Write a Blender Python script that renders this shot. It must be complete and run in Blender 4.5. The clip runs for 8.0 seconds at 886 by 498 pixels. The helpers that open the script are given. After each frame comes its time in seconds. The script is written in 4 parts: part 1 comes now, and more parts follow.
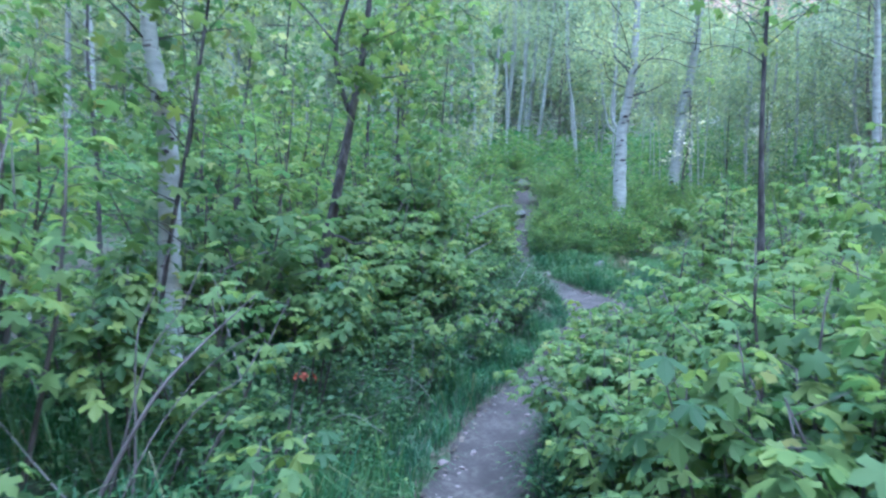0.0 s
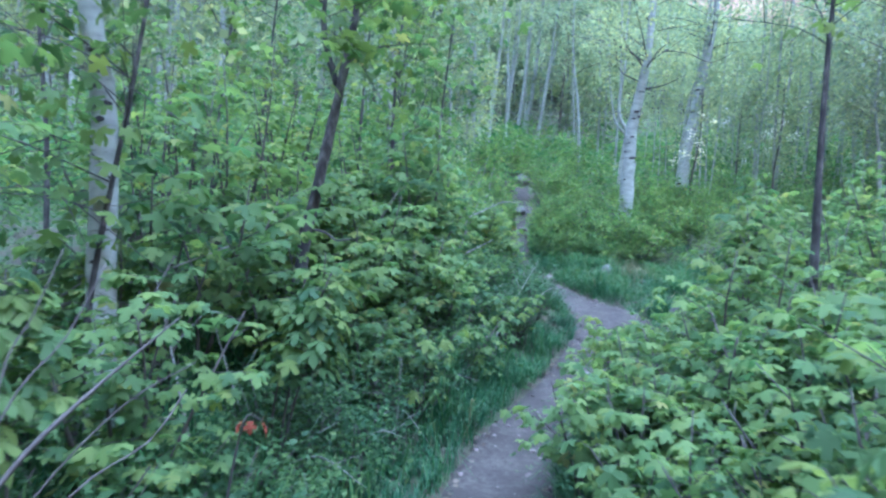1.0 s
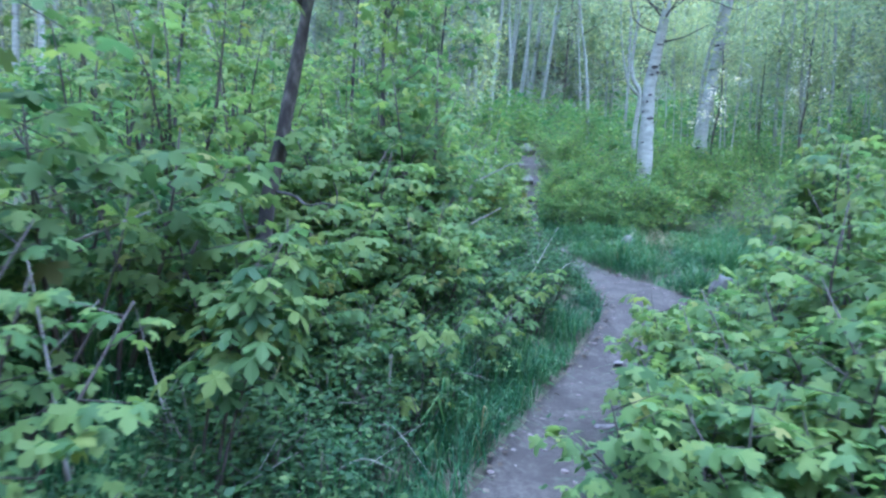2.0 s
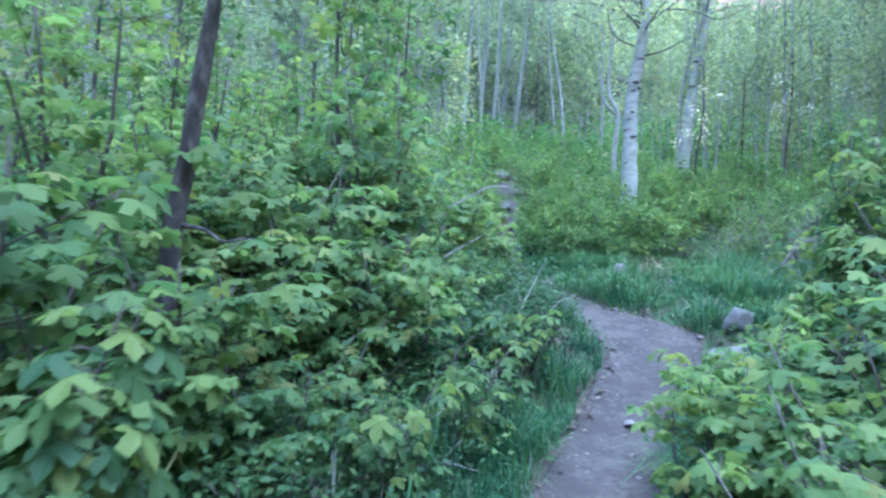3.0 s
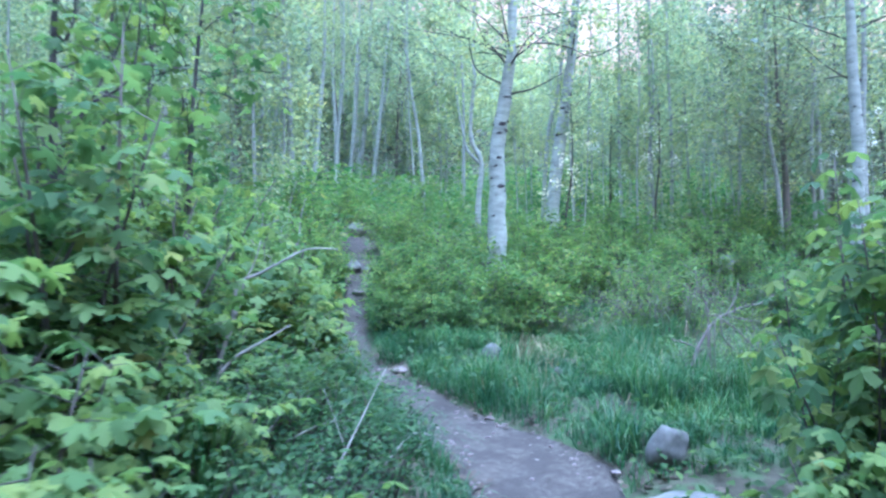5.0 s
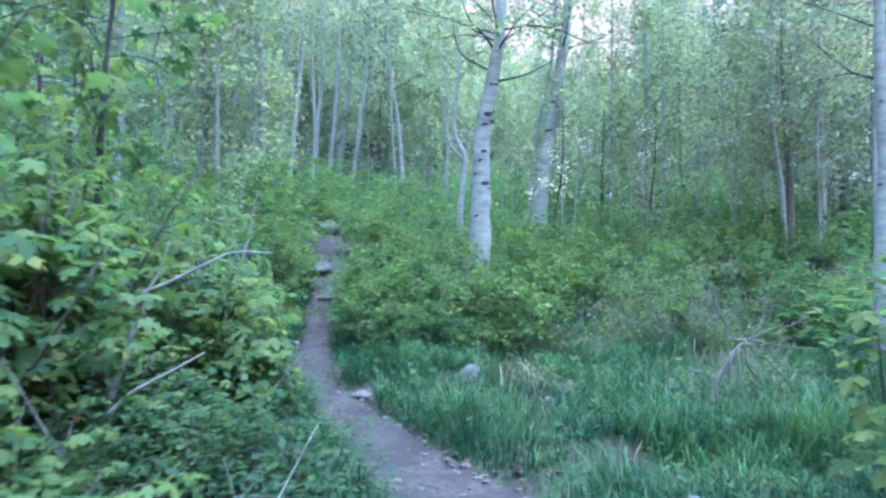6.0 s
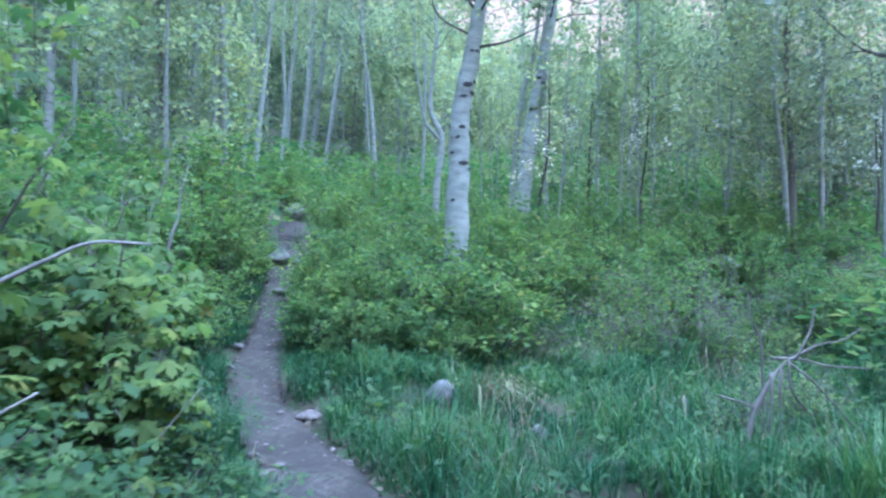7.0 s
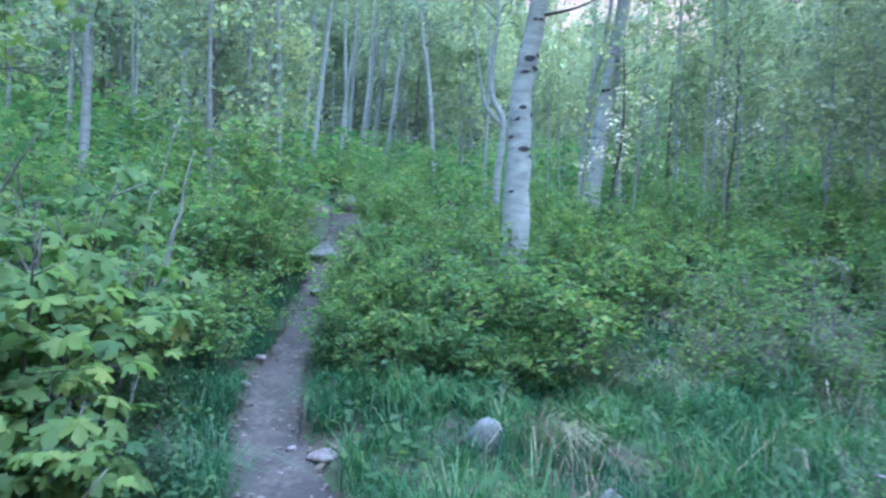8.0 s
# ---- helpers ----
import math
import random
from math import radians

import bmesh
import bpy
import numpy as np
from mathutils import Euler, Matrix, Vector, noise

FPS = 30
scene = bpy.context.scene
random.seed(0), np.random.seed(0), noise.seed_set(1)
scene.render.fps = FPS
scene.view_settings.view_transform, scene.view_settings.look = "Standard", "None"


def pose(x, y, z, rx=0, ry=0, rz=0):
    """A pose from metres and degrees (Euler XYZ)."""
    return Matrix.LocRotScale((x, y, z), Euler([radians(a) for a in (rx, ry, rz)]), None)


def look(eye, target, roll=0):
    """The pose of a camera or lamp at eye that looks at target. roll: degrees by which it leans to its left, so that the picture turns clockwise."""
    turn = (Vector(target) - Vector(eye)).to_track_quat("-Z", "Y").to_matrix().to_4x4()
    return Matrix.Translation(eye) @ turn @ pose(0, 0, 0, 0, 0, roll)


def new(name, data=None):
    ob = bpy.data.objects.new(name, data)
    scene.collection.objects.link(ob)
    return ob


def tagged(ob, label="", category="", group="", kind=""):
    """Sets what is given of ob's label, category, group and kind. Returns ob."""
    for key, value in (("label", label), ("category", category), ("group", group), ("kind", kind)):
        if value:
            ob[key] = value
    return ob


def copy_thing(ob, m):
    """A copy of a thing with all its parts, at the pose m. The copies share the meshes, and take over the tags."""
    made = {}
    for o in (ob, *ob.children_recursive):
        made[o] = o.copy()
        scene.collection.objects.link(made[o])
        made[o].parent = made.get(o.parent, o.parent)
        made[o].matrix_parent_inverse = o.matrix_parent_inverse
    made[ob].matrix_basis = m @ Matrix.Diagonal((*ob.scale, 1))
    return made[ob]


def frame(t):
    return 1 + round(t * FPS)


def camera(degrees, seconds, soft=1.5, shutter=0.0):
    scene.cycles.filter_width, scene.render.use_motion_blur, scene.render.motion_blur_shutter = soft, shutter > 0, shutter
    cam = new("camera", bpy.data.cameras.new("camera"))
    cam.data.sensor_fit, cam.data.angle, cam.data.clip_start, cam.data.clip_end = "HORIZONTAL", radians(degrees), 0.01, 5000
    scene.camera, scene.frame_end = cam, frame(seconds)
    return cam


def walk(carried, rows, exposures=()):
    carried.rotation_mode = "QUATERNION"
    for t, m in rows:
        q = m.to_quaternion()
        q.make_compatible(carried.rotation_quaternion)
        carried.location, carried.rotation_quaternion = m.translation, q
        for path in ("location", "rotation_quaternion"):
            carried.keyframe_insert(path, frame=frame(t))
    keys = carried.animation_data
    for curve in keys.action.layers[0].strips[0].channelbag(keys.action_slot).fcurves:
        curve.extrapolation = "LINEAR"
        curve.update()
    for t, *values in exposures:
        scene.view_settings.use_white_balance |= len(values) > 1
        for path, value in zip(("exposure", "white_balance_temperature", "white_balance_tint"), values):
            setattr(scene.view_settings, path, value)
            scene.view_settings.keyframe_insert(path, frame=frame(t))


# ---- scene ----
cam = camera(64.8, 8.0, soft=2.5, shutter=0.5)
PATH = [
    (0, (0.013, 0.075, 1.649), (0.0, 2.074, 1.586), 0.5),
    (0.5, (-0.051, 0.467, 1.652), (-0.016, 2.465, 1.572), 2.6),
    (1, (-0.036, 0.916, 1.679), (-0.025, 2.915, 1.597), 2.7),
    (2.3, (0.014, 2.271, 1.539), (0.019, 4.265, 1.385), 1.4),
    (2.5, (0.044, 2.444, 1.561), (0.047, 4.44, 1.436), 1.6),
    (3, (0.047, 2.954, 1.548), (0.119, 4.952, 1.492), -0.2),
    (3.5, (0.077, 3.459, 1.571), (0.2, 5.454, 1.497), -1.0),
    (4, (0.218, 4.026, 1.588), (0.515, 6.003, 1.558), -0.9),
    (4.5, (0.347, 4.502, 1.654), (0.803, 6.449, 1.702), -1.6),
    (5, (0.531, 4.906, 1.728), (0.986, 6.852, 1.818), -0.8),
    (5.2, (0.583, 5.069, 1.72), (1.067, 7.008, 1.817), 0.2),
    (6.3, (0.942, 6.12, 1.82), (1.452, 8.052, 1.907), 0.3),
    (6.5, (1.014, 6.326, 1.815), (1.542, 8.254, 1.899), 0.7),
    (7, (1.15, 6.774, 1.867), (1.712, 8.693, 1.92), 0.8),
    (7.5, (1.364, 7.188, 1.938), (1.839, 9.13, 1.981), 1.6),
    (8, (1.508, 7.627, 1.96), (1.883, 9.591, 1.984), 1.5),
]
walk(cam, [(t, look(eye, aim, roll)) for t, eye, aim, roll in PATH], exposures=[(0.0, 1.71, 4190, 17), (1.0, 1.72, 4190, 17), (2.5, 1.82, 4190, 17), (4.5, 1.98, 4170, 17), (6.5, 1.73, 4150, 17), (8.0, 1.62, 4140, 16)])

# ---- light: dusk in open shade, a soft pale sky ----
world = bpy.data.worlds.new("sky")
scene.world = world
world.use_nodes = True
wn = world.node_tree
sky = wn.nodes.new("ShaderNodeTexSky")
sky.sky_type = "NISHITA"
sky.sun_disc = False
sky.sun_elevation = radians(79.6)
sky.sun_rotation = radians(141)
sky.air_density, sky.dust_density, sky.ozone_density = 1.0, 9.5, 1.0
way = wn.nodes.new("ShaderNodeTexCoord")
split = wn.nodes.new("ShaderNodeSeparateXYZ")
wn.links.new(way.outputs["Generated"], split.inputs[0])
haze = wn.nodes.new("ShaderNodeValToRGB")             # dusk haze warms the low sky all round
haze.color_ramp.elements[0].position, haze.color_ramp.elements[0].color = 0.38, (1.5, 0.86, 0.41, 1)
haze.color_ramp.elements[1].position, haze.color_ramp.elements[1].color = 0.68, (1, 1, 1, 1)
wn.links.new(split.outputs["Z"], haze.inputs[0])
warm = wn.nodes.new("ShaderNodeMixRGB")
warm.blend_type = "MULTIPLY"
warm.inputs[0].default_value = 1.0
wn.links.new(sky.outputs[0], warm.inputs[1])
wn.links.new(haze.outputs[0], warm.inputs[2])
wn.links.new(warm.outputs[0], wn.nodes["Background"].inputs[0])
wn.nodes["Background"].inputs[1].default_value = 0.17
sun_data = bpy.data.lights.new("sun", "SUN")
sun_data.energy, sun_data.angle, sun_data.color = 1.0, radians(80), (0.95, 0.98, 1.0)
sun = new("sun", sun_data)
sun.matrix_world = look((4, -5, 35), (0, 0, 0))


# ---- materials ----
def material(name):
    m = bpy.data.materials.new(name)
    m.use_nodes = True
    nt = m.node_tree
    return m, nt, nt.nodes["Principled BSDF"]


def node(nt, kind, **values):
    n = nt.nodes.new(kind)
    for k, v in values.items():
        n.inputs[k.replace("_", " ")].default_value = v
    return n


def ramp(nt, fac, stops):
    n = nt.nodes.new("ShaderNodeValToRGB")
    el = n.color_ramp.elements
    while len(el) < len(stops):
        el.new(0.5)
    for e, (p, c) in zip(el, stops):
        e.position, e.color = p, (*c, 1)
    nt.links.new(fac, n.inputs[0])
    return n


def noise_tex(nt, scale, detail=4, stretch=None, rough=0.55):
    co = nt.nodes.new("ShaderNodeTexCoord")
    out = co.outputs["Object"]
    if stretch:
        mp = nt.nodes.new("ShaderNodeMapping")
        mp.inputs["Scale"].default_value = stretch
        nt.links.new(out, mp.inputs[0])
        out = mp.outputs[0]
    n = node(nt, "ShaderNodeTexNoise", Scale=scale, Detail=detail, Roughness=rough)
    nt.links.new(out, n.inputs["Vector"])
    return n


def bump(nt, bsdf, fac, strength, distance):
    b = node(nt, "ShaderNodeBump", Strength=strength, Distance=distance)
    nt.links.new(fac, b.inputs["Height"])
    nt.links.new(b.outputs[0], bsdf.inputs["Normal"])


def mixed(nt, a, b, fac, blend="MIX"):
    n = nt.nodes.new("ShaderNodeMixRGB")
    n.blend_type = blend
    for value, slot in ((fac, 0), (a, 1), (b, 2)):
        if isinstance(value, (int, float)):
            n.inputs[slot].default_value = value
        elif isinstance(value, tuple):
            n.inputs[slot].default_value = (*value, 1)
        else:
            nt.links.new(value, n.inputs[slot])
    return n.outputs[0]


def leaf_material(name, stops, through_light=0.35, rough=0.58, patch=0.6, single=False):
    """Thin leaf: each leaf its own tone, patches of lighter growth, light coming through."""
    m, nt, b = material(name)
    geo = nt.nodes.new("ShaderNodeNewGeometry")
    oi = nt.nodes.new("ShaderNodeObjectInfo")
    tone = ramp(nt, oi.outputs["Random"] if single else geo.outputs["Random Per Island"], stops)
    wide = ramp(nt, noise_tex(nt, 1.7, 2).outputs[0], [(0.33, (0.6, 0.7, 0.78)), (0.66, (1.25, 1.18, 0.92))])
    per = ramp(nt, oi.outputs["Random"], [(0.0, (0.8, 0.88, 0.98)), (1.0, (1.17, 1.1, 0.88))])
    col = mixed(nt, mixed(nt, tone.outputs[0], wide.outputs[0], patch, "MULTIPLY"), per.outputs[0], 0.8, "MULTIPLY")
    nt.links.new(col, b.inputs["Base Color"])
    b.inputs["Roughness"].default_value = rough
    b.inputs["Specular IOR Level"].default_value = 0.22
    tr = nt.nodes.new("ShaderNodeBsdfTranslucent")
    nt.links.new(mixed(nt, col, (1.0, 1.0, 0.78), 1.0, "MULTIPLY"), tr.inputs[0])
    mx = nt.nodes.new("ShaderNodeMixShader")
    mx.inputs[0].default_value = through_light
    nt.links.new(b.outputs[0], mx.inputs[1])
    nt.links.new(tr.outputs[0], mx.inputs[2])
    nt.links.new(mx.outputs[0], nt.nodes["Material Output"].inputs[0])
    return m


def bark_material(name, stops, scale, stretch, depth, marks=None):
    m, nt, b = material(name)
    n = noise_tex(nt, scale, 6, stretch)
    col = ramp(nt, n.outputs[0], stops).outputs[0]
    big = ramp(nt, noise_tex(nt, 2.3, 3).outputs[0], [(0.3, (0.75, 0.75, 0.78)), (0.7, (1.05, 1.03, 1.0))])
    col = mixed(nt, col, big.outputs[0], 0.7, "MULTIPLY")
    if marks:
        k = ramp(nt, noise_tex(nt, 9, 3, (0.8, 0.8, 5.0)).outputs[0], [(0.64, (0, 0, 0)), (0.70, (1, 1, 1))])
        col = mixed(nt, col, marks, k.outputs[0])
    nt.links.new(col, b.inputs["Base Color"])
    b.inputs["Roughness"].default_value = 0.85
    bump(nt, b, n.outputs[0], 0.6, depth)
    return m


def earth_material(name, stops, scale, depth, second=None):
    m, nt, b = material(name)
    n = noise_tex(nt, scale, 8, rough=0.65)
    col = ramp(nt, n.outputs[0], stops).outputs[0]
    big = ramp(nt, noise_tex(nt, scale * 0.09, 4).outputs[0], [(0.35, (0.72, 0.72, 0.74)), (0.65, (1.08, 1.05, 1.0))])
    col = mixed(nt, col, big.outputs[0], 0.8, "MULTIPLY")
    if second:
        k = ramp(nt, noise_tex(nt, scale * 0.2, 5).outputs[0], [(0.48, (0, 0, 0)), (0.6, (1, 1, 1))])
        col = mixed(nt, col, second, k.outputs[0])
    nt.links.new(col, b.inputs["Base Color"])
    b.inputs["Roughness"].default_value = 0.95
    b.inputs["Specular IOR Level"].default_value = 0.2
    bump(nt, b, n.outputs[0], 0.7, depth)
    return m


MAPLE = leaf_material("maple_leaf", [(0.0, (0.07, 0.138, 0.052)), (0.3, (0.116, 0.2, 0.066)), (0.6, (0.162, 0.243, 0.068)), (0.8, (0.137, 0.232, 0.083)), (0.97, (0.2, 0.272, 0.073)), (1.0, (0.215, 0.235, 0.08))], 0.57)
MAPLE_SINGLE = leaf_material("maple_single_leaf", [(0.0, (0.064, 0.126, 0.048)), (0.4, (0.102, 0.178, 0.06)), (1.0, (0.155, 0.226, 0.065))], 0.57, single=True)
SHRUB = leaf_material("shrub_leaf", [(0.0, (0.066, 0.148, 0.056)), (0.5, (0.128, 0.228, 0.066)), (0.9, (0.195, 0.285, 0.07)), (1.0, (0.23, 0.25, 0.1))], 0.55)
# next two: paler and bluer than near leaves, distance haze put into the colour
HAZED_ASPEN_LEAF = leaf_material("hazed_aspen_leaf", [(0.0, (0.21, 0.3, 0.208)), (0.5, (0.305, 0.396, 0.246)), (1.0, (0.41, 0.462, 0.235))], 0.58)
HAZED_DULL_LEAF = leaf_material("hazed_dull_leaf", [(0.0, (0.165, 0.22, 0.182)), (0.6, (0.245, 0.312, 0.245)), (1.0, (0.33, 0.362, 0.265))], 0.5)
NEEDLE = leaf_material("conifer_needle", [(0.0, (0.02, 0.045, 0.03)), (1.0, (0.035, 0.07, 0.045))], 0.1)
GRASS = leaf_material("grass_blade", [(0.0, (0.028, 0.086, 0.04)), (0.5, (0.056, 0.14, 0.056)), (0.93, (0.11, 0.205, 0.08)), (0.98, (0.15, 0.175, 0.095)), (1.0, (0.26, 0.24, 0.165))], 0.45, 0.4, 0.9)
# about half as bright as the shrub leaf: ground-level shade put into the colour
SHADED_HERB = leaf_material("shaded_herb_leaf", [(0.0, (0.036, 0.08, 0.036)), (0.6, (0.062, 0.125, 0.046)), (1.0, (0.1, 0.165, 0.056))], 0.5)
STRAW = leaf_material("dry_straw", [(0.0, (0.13, 0.122, 0.085)), (1.0, (0.25, 0.238, 0.175))], 0.2, 0.7, 0.3)
PETAL = leaf_material("blossom_petal", [(0.0, (0.7, 0.72, 0.68)), (1.0, (0.85, 0.86, 0.82))], 0.3, 0.6, 0.1)
ASPEN_BARK = bark_material("aspen_bark", [(0.25, (0.16, 0.196, 0.176)), (0.5, (0.265, 0.318, 0.288)), (0.8, (0.37, 0.432, 0.39))], 6, (1, 1, 3), 0.004, (0.06, 0.06, 0.056))
GREY_BARK = bark_material("young_aspen_bark", [(0.25, (0.16, 0.192, 0.174)), (0.5, (0.24, 0.283, 0.258)), (0.8, (0.34, 0.388, 0.355))], 6, (1, 1, 3), 0.004, (0.09, 0.085, 0.08))
KNOT_BARK = bark_material("aspen_knot", [(0.3, (0.01, 0.0108, 0.0112)), (0.7, (0.036, 0.039, 0.04))], 30, (1, 1, 1), 0.004)
DARK_BARK = bark_material("maple_bark", [(0.3, (0.012, 0.0132, 0.0132)), (0.46, (0.028, 0.031, 0.03)), (0.58, (0.058, 0.063, 0.06)), (0.74, (0.15, 0.162, 0.152))], 17, (1, 1, 0.5), 0.02)
TWIG = bark_material("twig_bark", [(0.3, (0.03, 0.031, 0.026)), (0.7, (0.08, 0.081, 0.07))], 30, (1, 1, 0.3), 0.002)
DEAD = bark_material("bleached_wood", [(0.25, (0.105, 0.115, 0.102)), (0.7, (0.26, 0.28, 0.252))], 20, (0.75, 0.75, 0.15), 0.003)
GREY_WOOD = bark_material("grey_dead_wood", [(0.25, (0.06, 0.061, 0.053)), (0.7, (0.16, 0.162, 0.142))], 20, (0.8, 0.8, 0.16), 0.003)
DIRT = earth_material("trail_dirt", [(0.3, (0.029, 0.0288, 0.0255)), (0.5, (0.053, 0.0525, 0.0462)), (0.75, (0.09, 0.0885, 0.078))], 22, 0.018, (0.037, 0.0362, 0.032))
LITTER = earth_material("forest_floor", [(0.3, (0.034, 0.036, 0.026)), (0.5, (0.055, 0.058, 0.04)), (0.75, (0.09, 0.09, 0.062))], 14, 0.03, (0.045, 0.078, 0.033))
PALE_STONE = earth_material("pale_stone", [(0.3, (0.095, 0.093, 0.09)), (0.5, (0.15, 0.147, 0.142)), (0.75, (0.21, 0.206, 0.2))], 14, 0.006)
GRAVEL = earth_material("trail_gravel", [(0.3, (0.09, 0.085, 0.08)), (0.5, (0.14, 0.13, 0.125)), (0.75, (0.22, 0.21, 0.2))], 30, 0.004)
ROCK = earth_material("pale_rock", [(0.3, (0.07, 0.078, 0.073)), (0.5, (0.128, 0.14, 0.132)), (0.75, (0.2, 0.215, 0.202))], 9, 0.01)


# ---- the lie of the land ----
LAND_Y = [-800, -60, -5, 0, 4, 7, 8, 8.5, 11.3, 12, 13.76, 15.4, 17.8, 30, 45, 70, 130, 200, 300, 900]
LAND_Z = [-20, -6, 0, 0.12, 0.13, 0.33, 0.58, 0.68, 0.87, 0.92, 1.27, 1.75, 2.15, 4.4, 7.5, 14, 31, 45, 56, 70]
TRAIL = [(-7, -0.1, 0.27), (0, 0.0, 0.27), (2, 0.04, 0.27), (3.95, 0.18, 0.28), (4.7, 0.33, 0.29), (5.7, 0.7, 0.33), (6.45, 0.99, 0.3), (7.2, 1.3, 0.27),
         (7.9, 1.74, 0.34), (8.4, 1.9, 0.43), (9.05, 1.8, 0.38), (9.7, 1.64, 0.28), (10.5, 1.52, 0.25), (11.2, 1.36, 0.22), (11.9, 1.28, 0.2), (12.7, 1.29, 0.19),
         (13.5, 1.42, 0.15), (15, 1.6, 0.15), (16.8, 1.89, 0.24), (18.6, 2.02, 0.24), (20.6, 2.1, 0.23), (22, 2.19, 0.22), (26, 2.4, 0.16)]
TY, TX, TW = (np.array(c) for c in zip(*TRAIL))


def trail_x(y):
    return float(np.interp(y, TY, TX))


def land(x, y):
    """Height of the ground."""
    z = float(np.interp(y, LAND_Y, LAND_Z))
    d = x - trail_x(y)
    z += 0.10 * min(max(-d - 0.5, 0), 14) + 0.045 * min(max(d - 4.0, 0), 10)
    if y > 45:
        off = math.degrees(math.atan2(x - 1, y - 6)) - 25
        z += 0.115 * (min(y, 220) - 45) * (1 - math.exp(-(off / 6.5) ** 2))
    if abs(d) < 30 and y < 60:
        bank = min(max((abs(d) - 0.25) / 0.5, 0), 1)
        z += bank * (0.05 + 0.05 * noise.noise((x * 0.9, y * 0.9, 0)) + 0.12 * noise.noise((x * 0.23, y * 0.23, 5)))
    return z


# ---- helpers for meshes ----
def mesh_object(name, verts, faces, mat, parent=None, smooth=False, label=""):
    me = bpy.data.meshes.new(name)
    me.from_pydata(verts if isinstance(verts, list) else verts.tolist(), [], faces if isinstance(faces, list) else faces.tolist())
    me.materials.append(mat)
    if smooth:
        me.polygons.foreach_set("use_smooth", [True] * len(me.polygons))
    ob = new(name, me)
    ob.parent = parent
    if label:
        ob["label"] = label
    return ob


def thing(name, label, category, group="", m=None):
    ob = new(name)
    ob.empty_display_size = 0.2
    if m is not None:
        ob.matrix_basis = m
    return tagged(ob, label, category, group)


def smooth_line(points, per=4):
    """Catmull-Rom through the points."""
    p = [Vector(q) for q in points]
    p = [2 * p[0] - p[1], *p, 2 * p[-1] - p[-2]]
    out = []
    for i in range(1, len(p) - 2):
        a, b, c, d = p[i - 1:i + 3]
        for k in range(per):
            t = k / per
            out.append(0.5 * (2 * b + (c - a) * t + (2 * a - 5 * b + 4 * c - d) * t * t + (3 * b - a - 3 * c + d) * t ** 3))
    out.append(p[-2])
    return out


def tube(points, r0, r1, sides=8, per=4, wobble=0.06, seed=0.0, power=1.0):
    """Verts and faces of a tapered limb along a line."""
    line = smooth_line(points, per)
    verts, faces = [], []
    n = len(line)
    for i, p in enumerate(line):
        ax = (line[min(i + 1, n - 1)] - line[max(i - 1, 0)]).normalized()
        u = ax.orthogonal().normalized() if abs(ax.z) < 0.5 else ax.cross(Vector((0, 1, 0))).normalized()
        v = ax.cross(u)
        r = r0 + (r1 - r0) * (i / (n - 1)) ** power
        for k in range(sides):
            a = 2 * math.pi * k / sides
            q = p + (u * math.cos(a) + v * math.sin(a)) * r
            q += (q - p) * wobble * 3 * noise.noise(q * 6 + Vector((seed, 0, 0)))
            verts.append(tuple(q))
    for i in range(n - 1):
        for k in range(sides):
            a, b = i * sides + k, i * sides + (k + 1) % sides
            faces.append((a, b, b + sides, a + sides))
    faces.append(tuple(range(sides - 1, -1, -1)))
    faces.append(tuple(range((n - 1) * sides, n * sides)))
    return verts, faces


class Soup:
    """Gathers many tubes into one mesh."""

    def __init__(self):
        self.v, self.f = [], []

    def add(self, vf):
        o = len(self.v)
        self.v += vf[0]
        self.f += [tuple(i + o for i in f) for f in vf[1]]


def limb(name, points, r0, r1, mat, parent=None, sides=8, per=4, seed=0.0, label="", power=1.0):
    v, f = tube(points, r0, r1, sides, per, seed=seed, power=power)
    return mesh_object(name, v, f, mat, parent, True, label)


# leaf shapes: outline in the leaf's own plane (x across, y along), then faces
LOBE_SIDE = [(0.33, 0.0, -0.06), (0.19, 0.23, 0.03), (0.57, 0.36, -0.12), (0.47, 0.63, -0.12), (0.16, 0.56, 0.03), (0.22, 0.78, -0.04)]
LOBED = (np.array([(0, 0.36, 0.05), (0, 0, 0), *[(-x, y, z) for x, y, z in LOBE_SIDE], (0, 1.0, -0.16), *LOBE_SIDE[::-1]]),
         [(0, k, k + 1 if k < 14 else 1) for k in range(1, 15)])
STAR_SIDE = [(0.4, -0.04, -0.06), (0.22, 0.24, 0.04), (0.58, 0.5, -0.14), (0.2, 0.58, 0.03)]
STAR = (np.array([(0, 0.36, 0.05), (0, 0, 0), *[(-x, y, z) for x, y, z in STAR_SIDE], (0, 1.0, -0.16), *STAR_SIDE[::-1]]),
        [(0, k, k + 1 if k < 10 else 1) for k in range(1, 11)])
BLADE = (np.array([(-0.42, 0.1, 0.0), (0.42, 0.25, 0.0), (0, 1.0, -0.05)]), [(0, 1, 2)])
OVAL = (np.array([(0, 0, 0), (-0.3, 0.4, 0.03), (0, 1.0, -0.1), (0.3, 0.4, 0.03)]), [(0, 2, 1), (0, 3, 2)])
ROUND = (np.array([(0, 0, 0), (-0.48, 0.45, 0.04), (0, 1.0, -0.05), (0.48, 0.45, 0.04)]), [(0, 2, 1), (0, 3, 2)])


